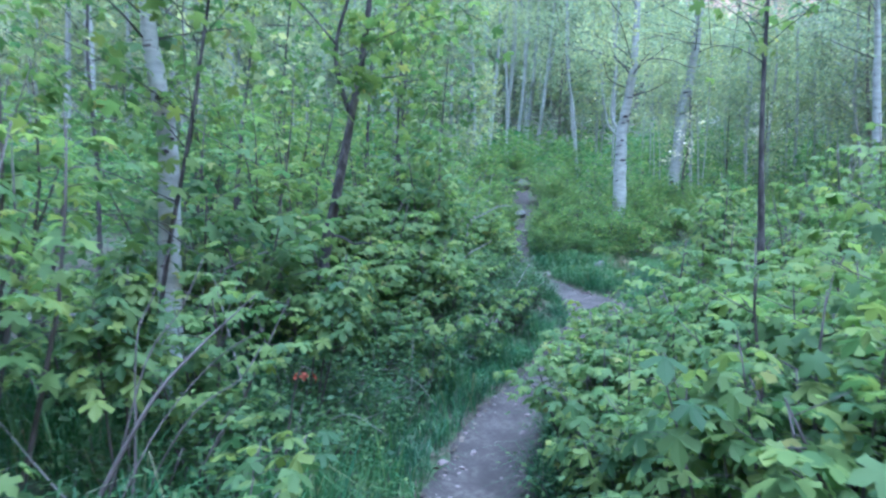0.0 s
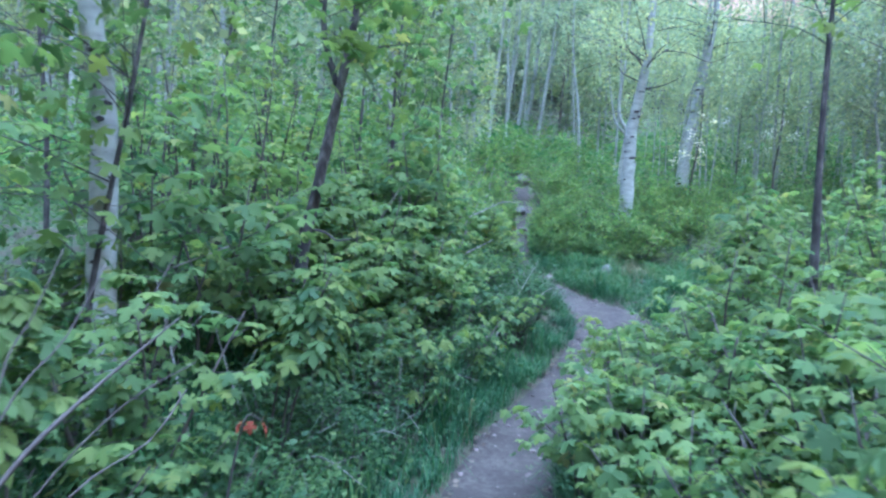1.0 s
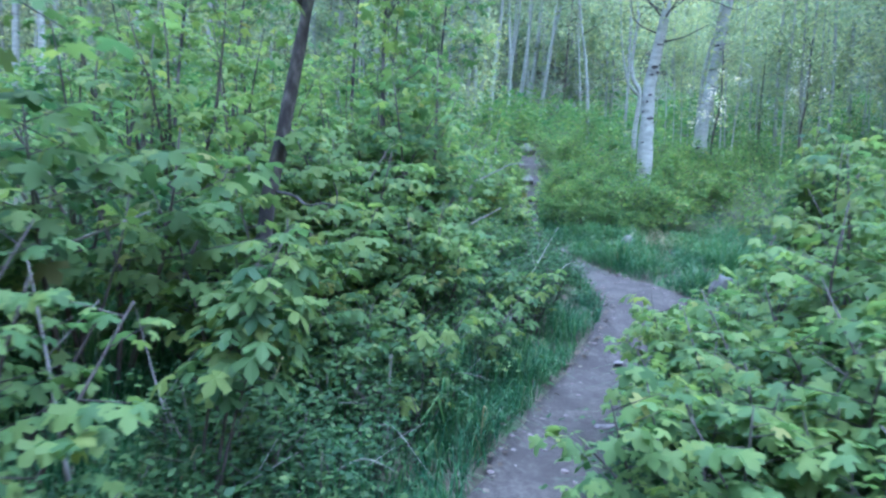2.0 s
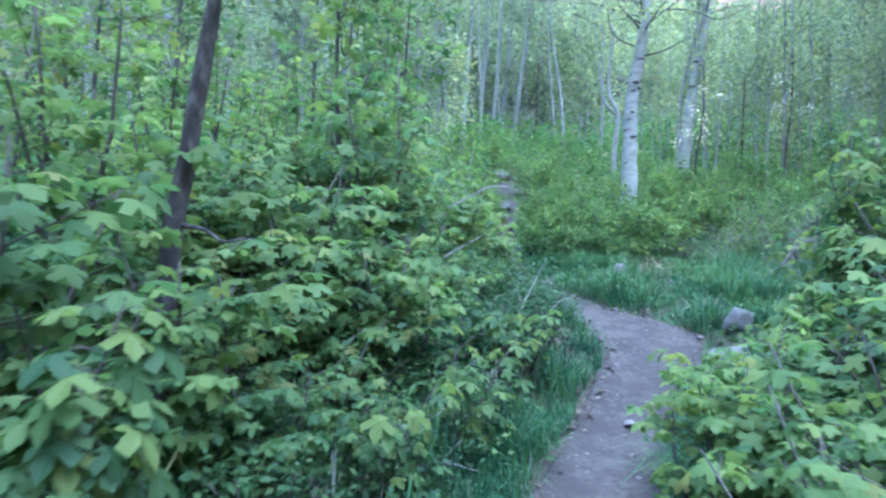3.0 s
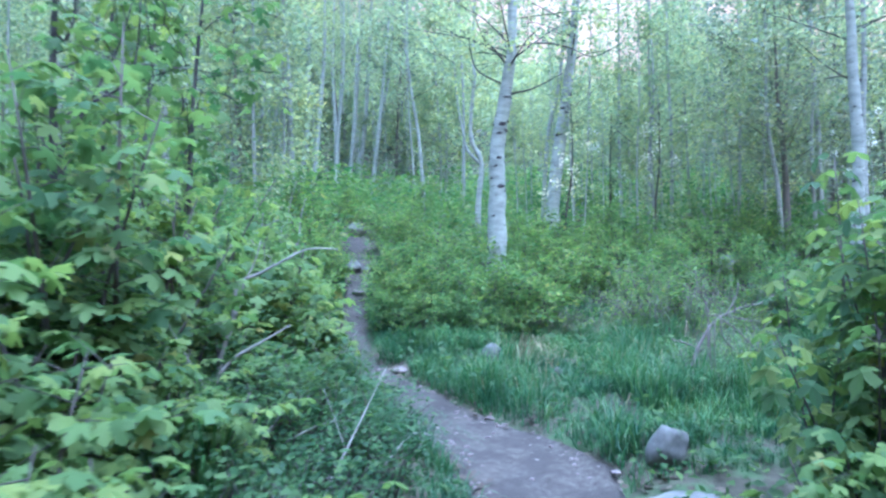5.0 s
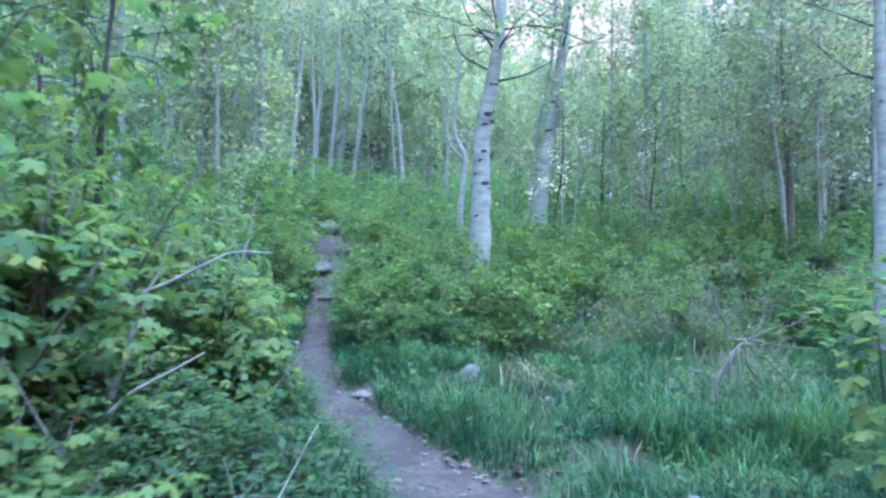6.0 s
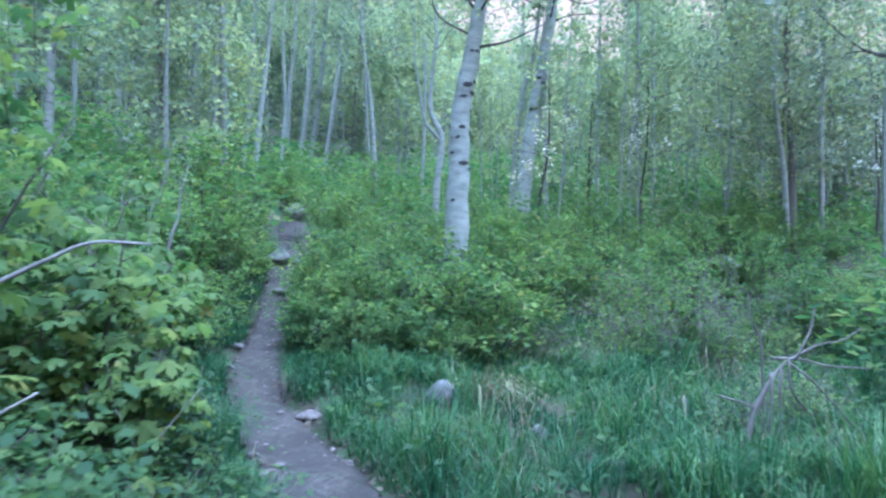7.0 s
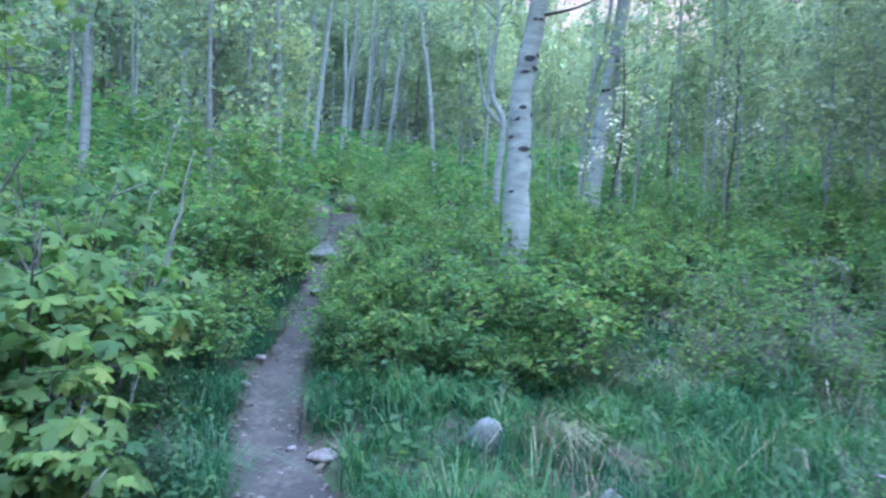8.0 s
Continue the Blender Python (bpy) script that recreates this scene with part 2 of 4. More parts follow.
def leaves(name, rng, places, along, up, size, shape, mat, parent, label=""):
    """One mesh of many leaves: where each starts, the way it points, its upper side and its length."""
    shape_v, shape_f = shape
    P, D, U = (np.asarray(a, float) for a in (places, along, up))
    D = D / np.linalg.norm(D, axis=1, keepdims=True)
    X = np.cross(D, U)
    X /= np.linalg.norm(X, axis=1, keepdims=True) + 1e-9
    Z = np.cross(X, D)
    S = np.asarray(size)[:, None, None]
    V = P[:, None, :] + S * (shape_v[None, :, 0, None] * X[:, None] + shape_v[None, :, 1, None] * D[:, None] + shape_v[None, :, 2, None] * Z[:, None])
    n, k = len(P), len(shape_v)
    F = (np.array(shape_f)[None] + (np.arange(n) * k)[:, None, None]).reshape(-1, 3)
    V = V.reshape(-1, 3)
    me = bpy.data.meshes.new(name)
    me.vertices.add(len(V))
    me.vertices.foreach_set("co", V.ravel())
    me.loops.add(F.size)
    me.loops.foreach_set("vertex_index", F.ravel())
    me.polygons.add(len(F))
    me.polygons.foreach_set("loop_start", np.arange(len(F)) * 3)
    me.update(calc_edges=True)
    me.materials.append(mat)
    ob = new(name, me)
    ob.parent = parent
    if label:
        ob["label"] = label
    return ob


def rand_dirs(rng, n, lift=0.0, spread=1.0):
    a = rng.uniform(0, 2 * np.pi, n)
    return np.stack([np.cos(a), np.sin(a), lift + spread * rng.normal(0, 0.35, n)], 1)


def ups(rng, n, tilt=0.45):
    u = rng.normal(0, tilt, (n, 3))
    u[:, 2] = 1
    return u


# ---- ground and trail ----
def build_ground():
    def steps(lo, hi, fine, a, b):
        near = list(np.arange(a, b + 1e-6, fine))
        out, s, p = [], fine, b
        while p < hi:
            s *= 1.16
            p += s
            out.append(min(p, hi))
        back, s, p = [], fine, a
        while p > lo:
            s *= 1.16
            p -= s
            back.append(max(p, lo))
        return back[::-1] + near + out
    xs = steps(-900, 900, 0.16, -4, 9)
    ys = steps(-800, 900, 0.16, -1, 22)
    verts = []
    for y in ys:
        for x in xs:
            d = abs(x - trail_x(y))
            verts.append((x, y, land(x, y) - (0.08 if d < float(np.interp(y, TY, TW)) + 0.02 and -8 < y < 26 else 0)))
    w = len(xs)
    faces = [(j * w + i, j * w + i + 1, (j + 1) * w + i + 1, (j + 1) * w + i) for j in range(len(ys) - 1) for i in range(w - 1)]
    g = mesh_object("ground", verts, faces, LITTER, smooth=True)
    tagged(g, "dark leaf litter and earth of a sloping woodland floor", "ground", kind="structure")


def build_trail():
    verts, faces = [], []
    ys = np.arange(-7, 25.9, 0.08)
    cols = 11
    for y in ys:
        c, w = trail_x(y), float(np.interp(y, TY, TW))
        dx = (trail_x(y + 0.1) - trail_x(y - 0.1)) / 0.2
        for k in range(cols):
            s = 2 * k / (cols - 1) - 1
            ww = w * (1 + 0.22 * noise.noise((y * 2.1, 3 * math.copysign(1, s), 1)) + 0.12 * noise.noise((y * 7, 9 * math.copysign(1, s), 1)))
            x, yy = c + s * ww * 1.12, y - s * ww * dx * 0.4
            z = land(x, yy) + 0.012 - 0.02 * (1 - s * s) + 0.02 * noise.noise((x * 5, yy * 5, 3)) + 0.009 * noise.noise((x * 17, yy * 17, 3))
            if abs(s) > 0.99:
                z -= 0.07
            verts.append((x, yy, z))
    n = len(ys)
    faces = [(j * cols + i, j * cols + i + 1, (j + 1) * cols + i + 1, (j + 1) * cols + i) for j in range(n - 1) for i in range(cols - 1)]
    t = mesh_object("trail", verts, faces, DIRT, smooth=True)
    tagged(t, "narrow trodden dirt footpath winding uphill between bushes", "path", kind="structure")


build_ground()
build_trail()


# ---- rocks ----
def rock_mesh(seed, rx, ry, rz, form):
    """form: rough (faceted fieldstone), worn (rounded), blocky (squarish broken block)."""
    bm = bmesh.new()
    off = Vector((seed * 7.1, seed * 3.3, seed))
    lump, rough = {"rough": (0.3, 0.06), "worn": (0.16, 0.03), "blocky": (0.14, 0.05)}[form]
    if form == "blocky":
        bmesh.ops.create_cube(bm, size=2)
        bmesh.ops.subdivide_edges(bm, edges=bm.edges, cuts=7, use_grid_fill=True)
    else:
        bmesh.ops.create_icosphere(bm, subdivisions=3, radius=1)
    for v in bm.verts:
        c = v.co.copy()
        p = c.copy()
        if form == "blocky":
            p = c.lerp(c.normalized() * 1.15, 0.36)
            p.x *= 1 - 0.16 * p.z
            p.x += 0.14 * p.z
            p.z *= 1 - 0.12 * p.y
        elif form == "rough":
            for k in range(8):
                nrm = Vector((math.sin(seed * 3 + k * 2.1), math.cos(seed * 5 + k * 1.7), math.sin(seed + k) * 0.9)).normalized()
                over = p.dot(nrm) - 0.62
                if over > 0:
                    p -= nrm * over * 0.85
        p *= 1 + lump * noise.noise(c * 1.1 + off) + rough * noise.noise(c * 4 + off)
        v.co = (p.x * rx, p.y * ry, p.z * rz)
    me = bpy.data.meshes.new("rock")
    bm.to_mesh(me)
    bm.free()
    me.polygons.foreach_set("use_smooth", [True] * len(me.polygons))
    me.materials.append(ROCK)
    return me


def rock(x, y, rx, ry, rz, seed, sink=0.35, turn=0, label="", group="", drop=0.0, tip=(0, 0), form="rough"):
    ob = new("rock", rock_mesh(seed, rx, ry, rz, form))
    ob.matrix_basis = pose(x, y, land(x, y) + rz * (1 - sink) - rz * 0.35 - drop, tip[0], tip[1], turn)
    if rz <= 0.05:
        ob.data.materials[0] = PALE_STONE
    return tagged(ob, label or "pale grey rough rock half sunk in the grass", "rock", group)


rock(2.6, 8.42, 0.145, 0.135, 0.17, 3, 0.35, 60, "pale grey angular boulder standing at the trail bend", drop=0.0, tip=(14, -18))
rock(2.38, 7.94, 0.2, 0.13, 0.07, 2, 0.45, 25, "flat pale stone slab lying beside the dirt trail", drop=0.02, form="blocky")
rock(2.42, 11.1, 0.105, 0.1, 0.125, 14, 0.2, 0, "rounded pale boulder in the tall grass", drop=0.02, tip=(20, 10), form="worn")
rock(2.8, 10.42, 0.09, 0.07, 0.075, 4, 0.45, 10, "small whitish stone lying in the grass", drop=0.03)
rock(4.1, 10.9, 0.2, 0.16, 0.2, 5, 0.45, 15, "grey weathered rock behind dry grass", drop=0.16)
rock(7.7, 15.05, 0.36, 0.22, 0.3, 6, 0.6, 15, "grey boulder among low shrubs under the trees")
rock(1.66, 16.15, 0.26, 0.18, 0.15, 7, 0.15, 40, "pale rock at the edge of the climbing trail")
rock(1.95, 16.3, 0.13, 0.1, 0.07, 8, 0.4, 0, "small step stone set across the trail")
rock(2.25, 21.3, 0.32, 0.2, 0.22, 9, 0.1, 0, "pale flat rock forming a step on the trail")
rock(1.6, 14.75, 0.12, 0.09, 0.04, 10, 0.3, 0, "flat tan stone in the trail")
rock(1.16, 13.1, 0.06, 0.045, 0.035, 16, 0.2, 30, "small pale stone at the grassy trail edge")
rock(1.1, 12.6, 0.05, 0.04, 0.03, 17, 0.2, 80, "small pale stone at the grassy trail edge")
rock(1.6, 11.35, 0.09, 0.07, 0.05, 11, 0.3, 0, "small tan stone at the trail edge").data.materials[0] = GRAVEL
rock(0.98, 5.95, 0.1, 0.045, 0.016, 12, 0.5, 25, "flat pale stone embedded in the trail dirt")
rock(1.33, 7.12, 0.055, 0.035, 0.02, 13, 0.2, 50, "small white stone on the trail")

# ---- plants: templates ----
SPARE = []


def maple_bush(seed, height, radius, stems, size=0.1, dense=1.0, low=0.12, shape=STAR):
    """Many-stemmed young maple: stems, twigs and lobed leaves in opposite pairs, spread in level sprays."""
    rng = np.random.default_rng(seed)
    root = thing("maple_bush", "leafy bright green young maple bush with lobed leaves", "bush", "maple bushes beside the trail")
    wood = Soup()
    P, D = [], []
    for s in range(stems):
        a = 2 * math.pi * (s + rng.uniform(-0.3, 0.3)) / stems
        lean = rng.uniform(0.2, 1.0) * radius
        h = height * rng.uniform(0.65, 1.0) * (1.05 - 0.3 * lean / radius)
        base = Vector((rng.normal(0, 0.1), rng.normal(0, 0.1), -0.05))
        top = base + Vector((math.cos(a) * lean, math.sin(a) * lean, h))
        mid = base.lerp(top, 0.5) + Vector((rng.normal(0, 0.07), rng.normal(0, 0.07), 0.08 * h))
        pts = [base, mid, top]
        limb("stem", pts, 0.011 * height ** 0.5, 0.003, TWIG, root, 5, 2, seed + s)
        line = smooth_line(pts, 10)
        nb = int(11 * dense * h)
        for b in range(nb):
            f = low + (1 - low) * (b + rng.uniform(0, 1)) / nb
            q = line[min(int(f * (len(line) - 1)), len(line) - 1)]
            ba = rng.uniform(0, 2 * math.pi)
            bl = rng.uniform(0.14, 0.46) * (1.15 - 0.6 * f)
            tip = q + Vector((math.cos(ba) * bl, math.sin(ba) * bl, bl * rng.uniform(0.1, 0.6)))
            wood.add(tube([q, tip], 0.0035, 0.0015, 3, 1))
            pairs = max(1, int(bl / 0.07))
            for k in range(pairs + 1):
                g = (k + 0.6) / (pairs + 0.6)
                c = q.lerp(tip, min(g, 1))
                for side in (-1, 1) if k < pairs else (-0.5, 0.5, 0.0):
                    la = ba + side * rng.uniform(0.7, 1.3)
                    P.append(c + Vector((math.cos(la), math.sin(la), 0.1)) * rng.uniform(0.02, 0.06))
                    D.append((math.cos(la), math.sin(la), rng.uniform(-0.9, 0.1)))
    mesh_object("twig_mass", wood.v, wood.f, TWIG, root, True, "fine dark twigs")["kind"] = "stuff"
    n = len(P)
    leaves("foliage", rng, np.array(P), D, ups(rng, n, 0.42), rng.uniform(0.5, 1.25, n) * size, shape, MAPLE, root)
    return root


def low_shrub(seed, height, radius, count, size=0.04, mat=None, name="shrub", label="", group="low shrubs on the slope", wood_mat=None, twigs=6):
    """Twiggy low shrub with small oval leaves."""
    rng = np.random.default_rng(seed)
    root = thing(name, label or "low twiggy green shrub with small oval leaves", "shrub", group)
    wood = Soup()
    tips = []
    stems = 20
    for s in range(stems):
        a, rr = rng.uniform(0, 2 * math.pi), radius * math.sqrt(rng.uniform(0, 1))
        b = Vector((math.cos(a) * rr * 0.45, math.sin(a) * rr * 0.45, -0.05))
        h = height * rng.uniform(0.6, 1.05) * math.sqrt(max(0.1, 1 - 0.65 * (rr / radius) ** 2))
        t = Vector((math.cos(a) * rr, math.sin(a) * rr, h))
        mid = b.lerp(t, 0.55) + Vector((rng.normal(0, 0.05), rng.normal(0, 0.05), 0.06))
        wood.add(tube([b, mid, t], 0.006, 0.002, 3, 1))
        line = smooth_line([b, mid, t], 6)
        for k in range(twigs):
            q = line[int(rng.uniform(0.25, 1) * (len(line) - 1))]
            e = q + Vector(rng.normal(0, 0.13, 3)) + Vector((0, 0, 0.05))
            e.z = max(e.z, 0.04)
            if count > 1500 or wood_mat:
                wood.add(tube([q, e], 0.0025, 0.001, 3, 1))
            tips.append((q, e))
    n = count
    pick = rng.integers(0, len(tips), n)
    f = rng.uniform(0.1, 1.1, n)[:, None]
    A = np.array([tuple(q) for q, e in tips])
    B = np.array([tuple(e) for q, e in tips])
    P = A[pick] + (B - A)[pick] * f + rng.normal(0, 0.03, (n, 3))
    P[:, 2] = np.maximum(P[:, 2], 0.02)
    mesh_object("twig_mass", wood.v, wood.f, wood_mat or TWIG, root, True, "thin brown twigs")["kind"] = "stuff"
    leaves("foliage", rng, P, rand_dirs(rng, n, 0.1), ups(rng, n, 0.4), rng.uniform(0.6, 1.3, n) * size, OVAL, mat or SHRUB, root)
    return root


def tree(name, label, category, group, seed, trunk_points, r0, r1, bark, crown_from, crown_radius, count, leaf_size, leaf_mat, sides=8, branches=26, shape="tall", leaf_shape=ROUND, knots=0, droop=0.0):
    """Trunk along a line, limbs, and a crown of leaves in loose clumps on the twigs. Points are relative to the foot."""
    rng = np.random.default_rng(seed)
    root = thing(name, label, category, group)
    trunk = limb("trunk", trunk_points, r0, r1, bark, root, sides, 6, seed)
    line = smooth_line(trunk_points, 12)
    h = trunk_points[-1][2]
    wood = Soup()
    C = []
    for b in range(branches):
        f = crown_from + (1 - crown_from) * (b + rng.uniform(0, 1)) / branches
        q = line[min(int(f * (len(line) - 1)), len(line) - 1)]
        g = (f - crown_from) / (1 - crown_from)
        reach = crown_radius * {"tall": 0.35 + 0.9 * math.sin(math.pi * min(1, 0.12 + 0.85 * g)) * (1 - 0.3 * g), "cone": 1.05 - g, "round": 0.4 + 0.8 * math.sin(math.pi * (0.15 + 0.75 * g))}[shape] * rng.uniform(0.6, 1.1)
        a = rng.uniform(0, 2 * math.pi)
        lift = rng.uniform(0.15, 0.75) - droop
        e = q + Vector((math.cos(a) * reach, math.sin(a) * reach, reach * lift))
        m = q.lerp(e, 0.5) + Vector((rng.normal(0, 0.08), rng.normal(0, 0.08), 0.05 * reach))
        wood.add(tube([q, m, e], max(0.005, r0 * 0.13 * (1 - g)), 0.003, 3, 1 if branches > 30 else 2))
        ln = smooth_line([q, m, e], 6)
        for k in range(3 if branches < 30 else 2):
            s = ln[int(rng.uniform(0.3, 1) * (len(ln) - 1))]
            t = s + Vector(rng.normal(0, 0.26 * crown_radius ** 0.5, 3))
            wood.add(tube([s, t], 0.004, 0.002, 3, 1))
            C += [(s, t)] * 2
    A = np.array([tuple(s) for s, t in C])
    B = np.array([tuple(t) for s, t in C])
    pick = rng.integers(0, len(C), count)
    P = A[pick] + (B - A)[pick] * rng.uniform(0.1, 1.15, count)[:, None] + rng.normal(0, 0.12 * crown_radius ** 0.5, (count, 3))
    mesh_object("branch_mass", wood.v, wood.f, bark if bark is DARK_BARK else GREY_WOOD if bark is GREY_WOOD or bark is GREY_BARK else TWIG, root, True, "fine spreading branches")["kind"] = "stuff"
    leaves("crown", rng, P, rand_dirs(rng, count, -0.3), ups(rng, count, 0.8), rng.uniform(0.7, 1.3, count) * leaf_size, leaf_shape, leaf_mat, root)
    if knots:
        for k in range(knots):
            f = rng.uniform(0.04, 0.55)
            i = int(f * (len(line) - 2))
            p, a = line[i], rng.uniform(0, 2 * math.pi)
            r = (r0 + (r1 - r0) * f) * 0.97
            kn = new("knot", KNOT)
            kn.parent = trunk
            s = rng.uniform(0.5, 1.6) * r0 / 0.13
            kn.matrix_basis = Matrix.Translation(p + Vector((math.cos(a) * r, math.sin(a) * r, 0))) @ pose(0, 0, 0, 0, 0, math.degrees(a)) @ Matrix.Diagonal((0.6, 1.5 * s, rng.uniform(0.45, 0.95) * s, 1))
    return root


def knot_mesh():
    bm = bmesh.new()
    bmesh.ops.create_icosphere(bm, subdivisions=1, radius=0.028)
    me = bpy.data.meshes.new("knot")
    for v in bm.verts:
        v.co.x *= 0.35
        v.co *= 1 + 0.5 * noise.noise(v.co * 60)
    bm.to_mesh(me)
    bm.free()
    me.materials.append(KNOT_BARK)
    return me


KNOT = knot_mesh()


def put(ob, x, y, turn=0, scale=1.0, sink=0.0, tilt=0.0):
    ob.matrix_basis = pose(x, y, land(x, y) - sink, tilt, 0, turn) @ Matrix.Scale(scale, 4)
    return ob


class Planter:
    """Sets copies of a few grown plants; the first of each is the plant itself."""

    def __init__(self, kinds):
        self.kinds, self.fresh, self.i = kinds, set(range(len(kinds))), 0

    def set(self, x, y, turn=None, scale=1.0, which=None, sink=0.0, tilt=0.0, label=""):
        k = self.i % len(self.kinds) if which is None else which
        self.i += 1
        turn = (self.i * 137.5) % 360 if turn is None else turn
        m = pose(x, y, land(x, y) - sink, tilt, 0, turn) @ Matrix.Scale(scale, 4)
        if k in self.fresh:
            self.fresh.discard(k)
            self.kinds[k].matrix_basis = m
            ob = self.kinds[k]
        else:
            src = self.kinds[k]
            old = src.matrix_basis.copy()
            src.matrix_basis = Matrix()
            ob = copy_thing(src, m)
            src.matrix_basis = old
        if label:
            ob["label"] = label
        return ob


# ---- standing trees along the walk ----
ASP = "pale trunked aspens"


def aspen(x, y, pts, r0, r1, seed, label, knots=0, crown_from=0.6, count=2600, radius=1.3, branches=24, bark=None, name="aspen_tree"):
    """pts: (dx, dy, height over the foot)."""
    t = tree(name, label, "tree", ASP, seed, pts, r0, r1, bark or ASPEN_BARK, crown_from, radius, count, 0.06, HAZED_ASPEN_LEAF, 12 if knots else 8, branches, "tall", ROUND, knots)
    return put(t, x, y)


def foot(x, y, pts):
    """World points over the foot, made relative to it."""
    g = land(x, y)
    return [(0, 0, -0.15)] + [(a - x, b - y, c - g) for a, b, c in pts]


aspen(3.36, 14.02, foot(3.36, 14.02, [(3.42, 14.01, 2.16), (3.43, 14.0, 2.88), (3.45, 14.0, 3.54), (3.53, 13.97, 4.07), (3.62, 13.94, 4.67), (3.66, 13.93, 5.08), (3.7, 13.9, 7.2), (3.6, 13.9, 10.2)]),
      0.145, 0.04, 3, "thick white aspen trunk with black knots rising from shrubs", 46, 0.62, 2600, 1.6)
aspen(5.5, 17.35, foot(5.5, 17.35, [(5.55, 17.33, 2.53), (5.61, 17.3, 3.4), (5.78, 17.23, 4.65), (5.9, 17.18, 5.52), (6.03, 17.12, 6.6), (6.2, 17.1, 9), (6.25, 17.1, 11.5)]),
      0.165, 0.04, 4, "leaning white aspen trunk with dark scars", 34, 0.62, 2400, 1.6)
aspen(5.95, 18.9, foot(5.95, 18.9, [(6.12, 18.82, 4.71), (6.38, 18.71, 6.03), (6.5, 18.6, 8), (6.5, 18.6, 10)]), 0.055, 0.02, 5, "slim pale aspen behind a thicker leaning one", 6, 0.6, 1800)
aspen(3.74, 20.37, foot(3.74, 20.37, [(3.72, 20.37, 3.22), (3.69, 20.37, 4.04), (3.61, 20.39, 5.09), (3.47, 20.41, 6.03), (3.38, 20.43, 7.09), (3.4, 20.4, 9)]), 0.06, 0.015, 6, "thin white young aspen stem with slight bend", 4, 0.6, 1800)
aspen(4.2, 17.68, foot(4.2, 17.68, [(4.22, 17.68, 3.09), (4.29, 17.66, 3.96), (4.12, 17.71, 4.39), (4.12, 17.71, 4.93), (4.19, 17.69, 5.61), (4.17, 17.7, 6.2), (4.3, 17.7, 8.4)]), 0.065, 0.015, 7, "crooked thin aspen with kinked grey stem", 4, 0.65, 1500)
aspen(6.93, 11.6, foot(6.93, 11.6, [(6.95, 11.61, 1.66), (7.0, 11.57, 3.02), (6.98, 11.58, 4.19), (6.98, 11.58, 4.75), (6.9, 11.6, 7), (6.9, 11.6, 9.6)]), 0.088, 0.03, 8, "straight white aspen trunk standing in maple bushes", 18, 0.6, 2200, 1.5)
aspen(-1.7, 4.4, foot(-1.7, 4.4, [(-1.716, 4.395, 1.85), (-1.732, 4.39, 2.22), (-1.787, 4.365, 2.62), (-1.826, 4.35, 2.98), (-1.9, 4.35, 5.0), (-1.9, 4.35, 7.6)]), 0.075, 0.03, 9, "pale aspen trunk half hidden in maple leaves", 14, 0.6, 1800)
FAR_ASPENS = [  # foot x, y, lean at mid height, radius, height
    (2.8, 33.3, 0.12, 0.1, 11), (3.55, 33.2, 0.5, 0.15, 12), (3.4, 35.2, 0.5, 0.12, 11), (4.25, 34.1, 0.7, 0.12, 11), (1.45, 26.3, 0.3, 0.11, 10), (1.1, 27.3, 0.35, 0.12, 10.5),
    (-0.05, 23.3, 0.25, 0.07, 9), (0.2, 25.3, 0.35, 0.08, 9.5), (-0.62, 22.2, 0.05, 0.07, 8.5), (2.5, 30.3, 0.0, 0.1, 10), (8.64, 20.4, 0.03, 0.05, 8), (8.68, 19.2, 0.1, 0.045, 7), (10.14, 20.7, 0.03, 0.05, 8),
    (8.98, 15.3, -0.12, 0.045, 5), (10.05, 15.7, 0.02, 0.035, 7), (9.87, 14.4, 0.02, 0.06, 8.5), (3.05, 32.0, 0.4, 0.11, 11), (3.9, 31.5, 0.55, 0.1, 10), (2.3, 28.5, 0.25, 0.08, 9)]
for i, (x, y, lean, r, h) in enumerate(FAR_ASPENS):
    k = i * 1.7
    aspen(x, y, [(0, 0, -0.2), (lean * 0.65 + 0.06 * math.sin(k), 0.05 * math.cos(k), h * 0.25), (lean * 1.2 + 0.08 * math.cos(k), 0, h * 0.5), (lean * 1.5, 0, h * 0.75), (lean * 1.6, 0, h)], r * (0.82 if y > 25 else 1), 0.015, 20 + i,
          "slender pale aspen among others up the slope", 0, 0.46, 1900, 1.1, 22, ASPEN_BARK if x < 5 else GREY_BARK)

# bare limbs of the two nearest white trunks
dead_wood = [
    ([(3.56, 13.93, 4.7), (3.42, 13.96, 4.89), (3.27, 14.0, 5.06), (3.1, 14.0, 5.5)], 0.02), ([(3.55, 13.95, 4.4), (3.2, 14.02, 4.59), (3.1, 14.05, 4.86), (3.07, 14.06, 5.2)], 0.014),
    ([(3.62, 13.9, 4.27), (3.91, 13.78, 4.33), (4.27, 13.63, 4.51)], 0.018), ([(3.68, 13.9, 4.92), (4.0, 13.75, 4.95), (4.33, 13.61, 4.87), (4.64, 13.46, 4.71), (4.97, 13.28, 4.85)], 0.015),
]
crook = [o for o in bpy.data.objects if o.get("label", "").startswith("crooked")][0]
limb("fork", [Vector(q) - crook.matrix_basis.translation for q in [(4.26, 17.66, 3.95), (4.05, 17.73, 4.2), (3.98, 17.75, 4.45), (3.92, 17.76, 4.8), (3.86, 17.77, 5.2), (3.8, 17.8, 6.2)]], 0.035, 0.01, ASPEN_BARK, crook, 8, 4)
aspen_near = bpy.data.objects["aspen_tree"]
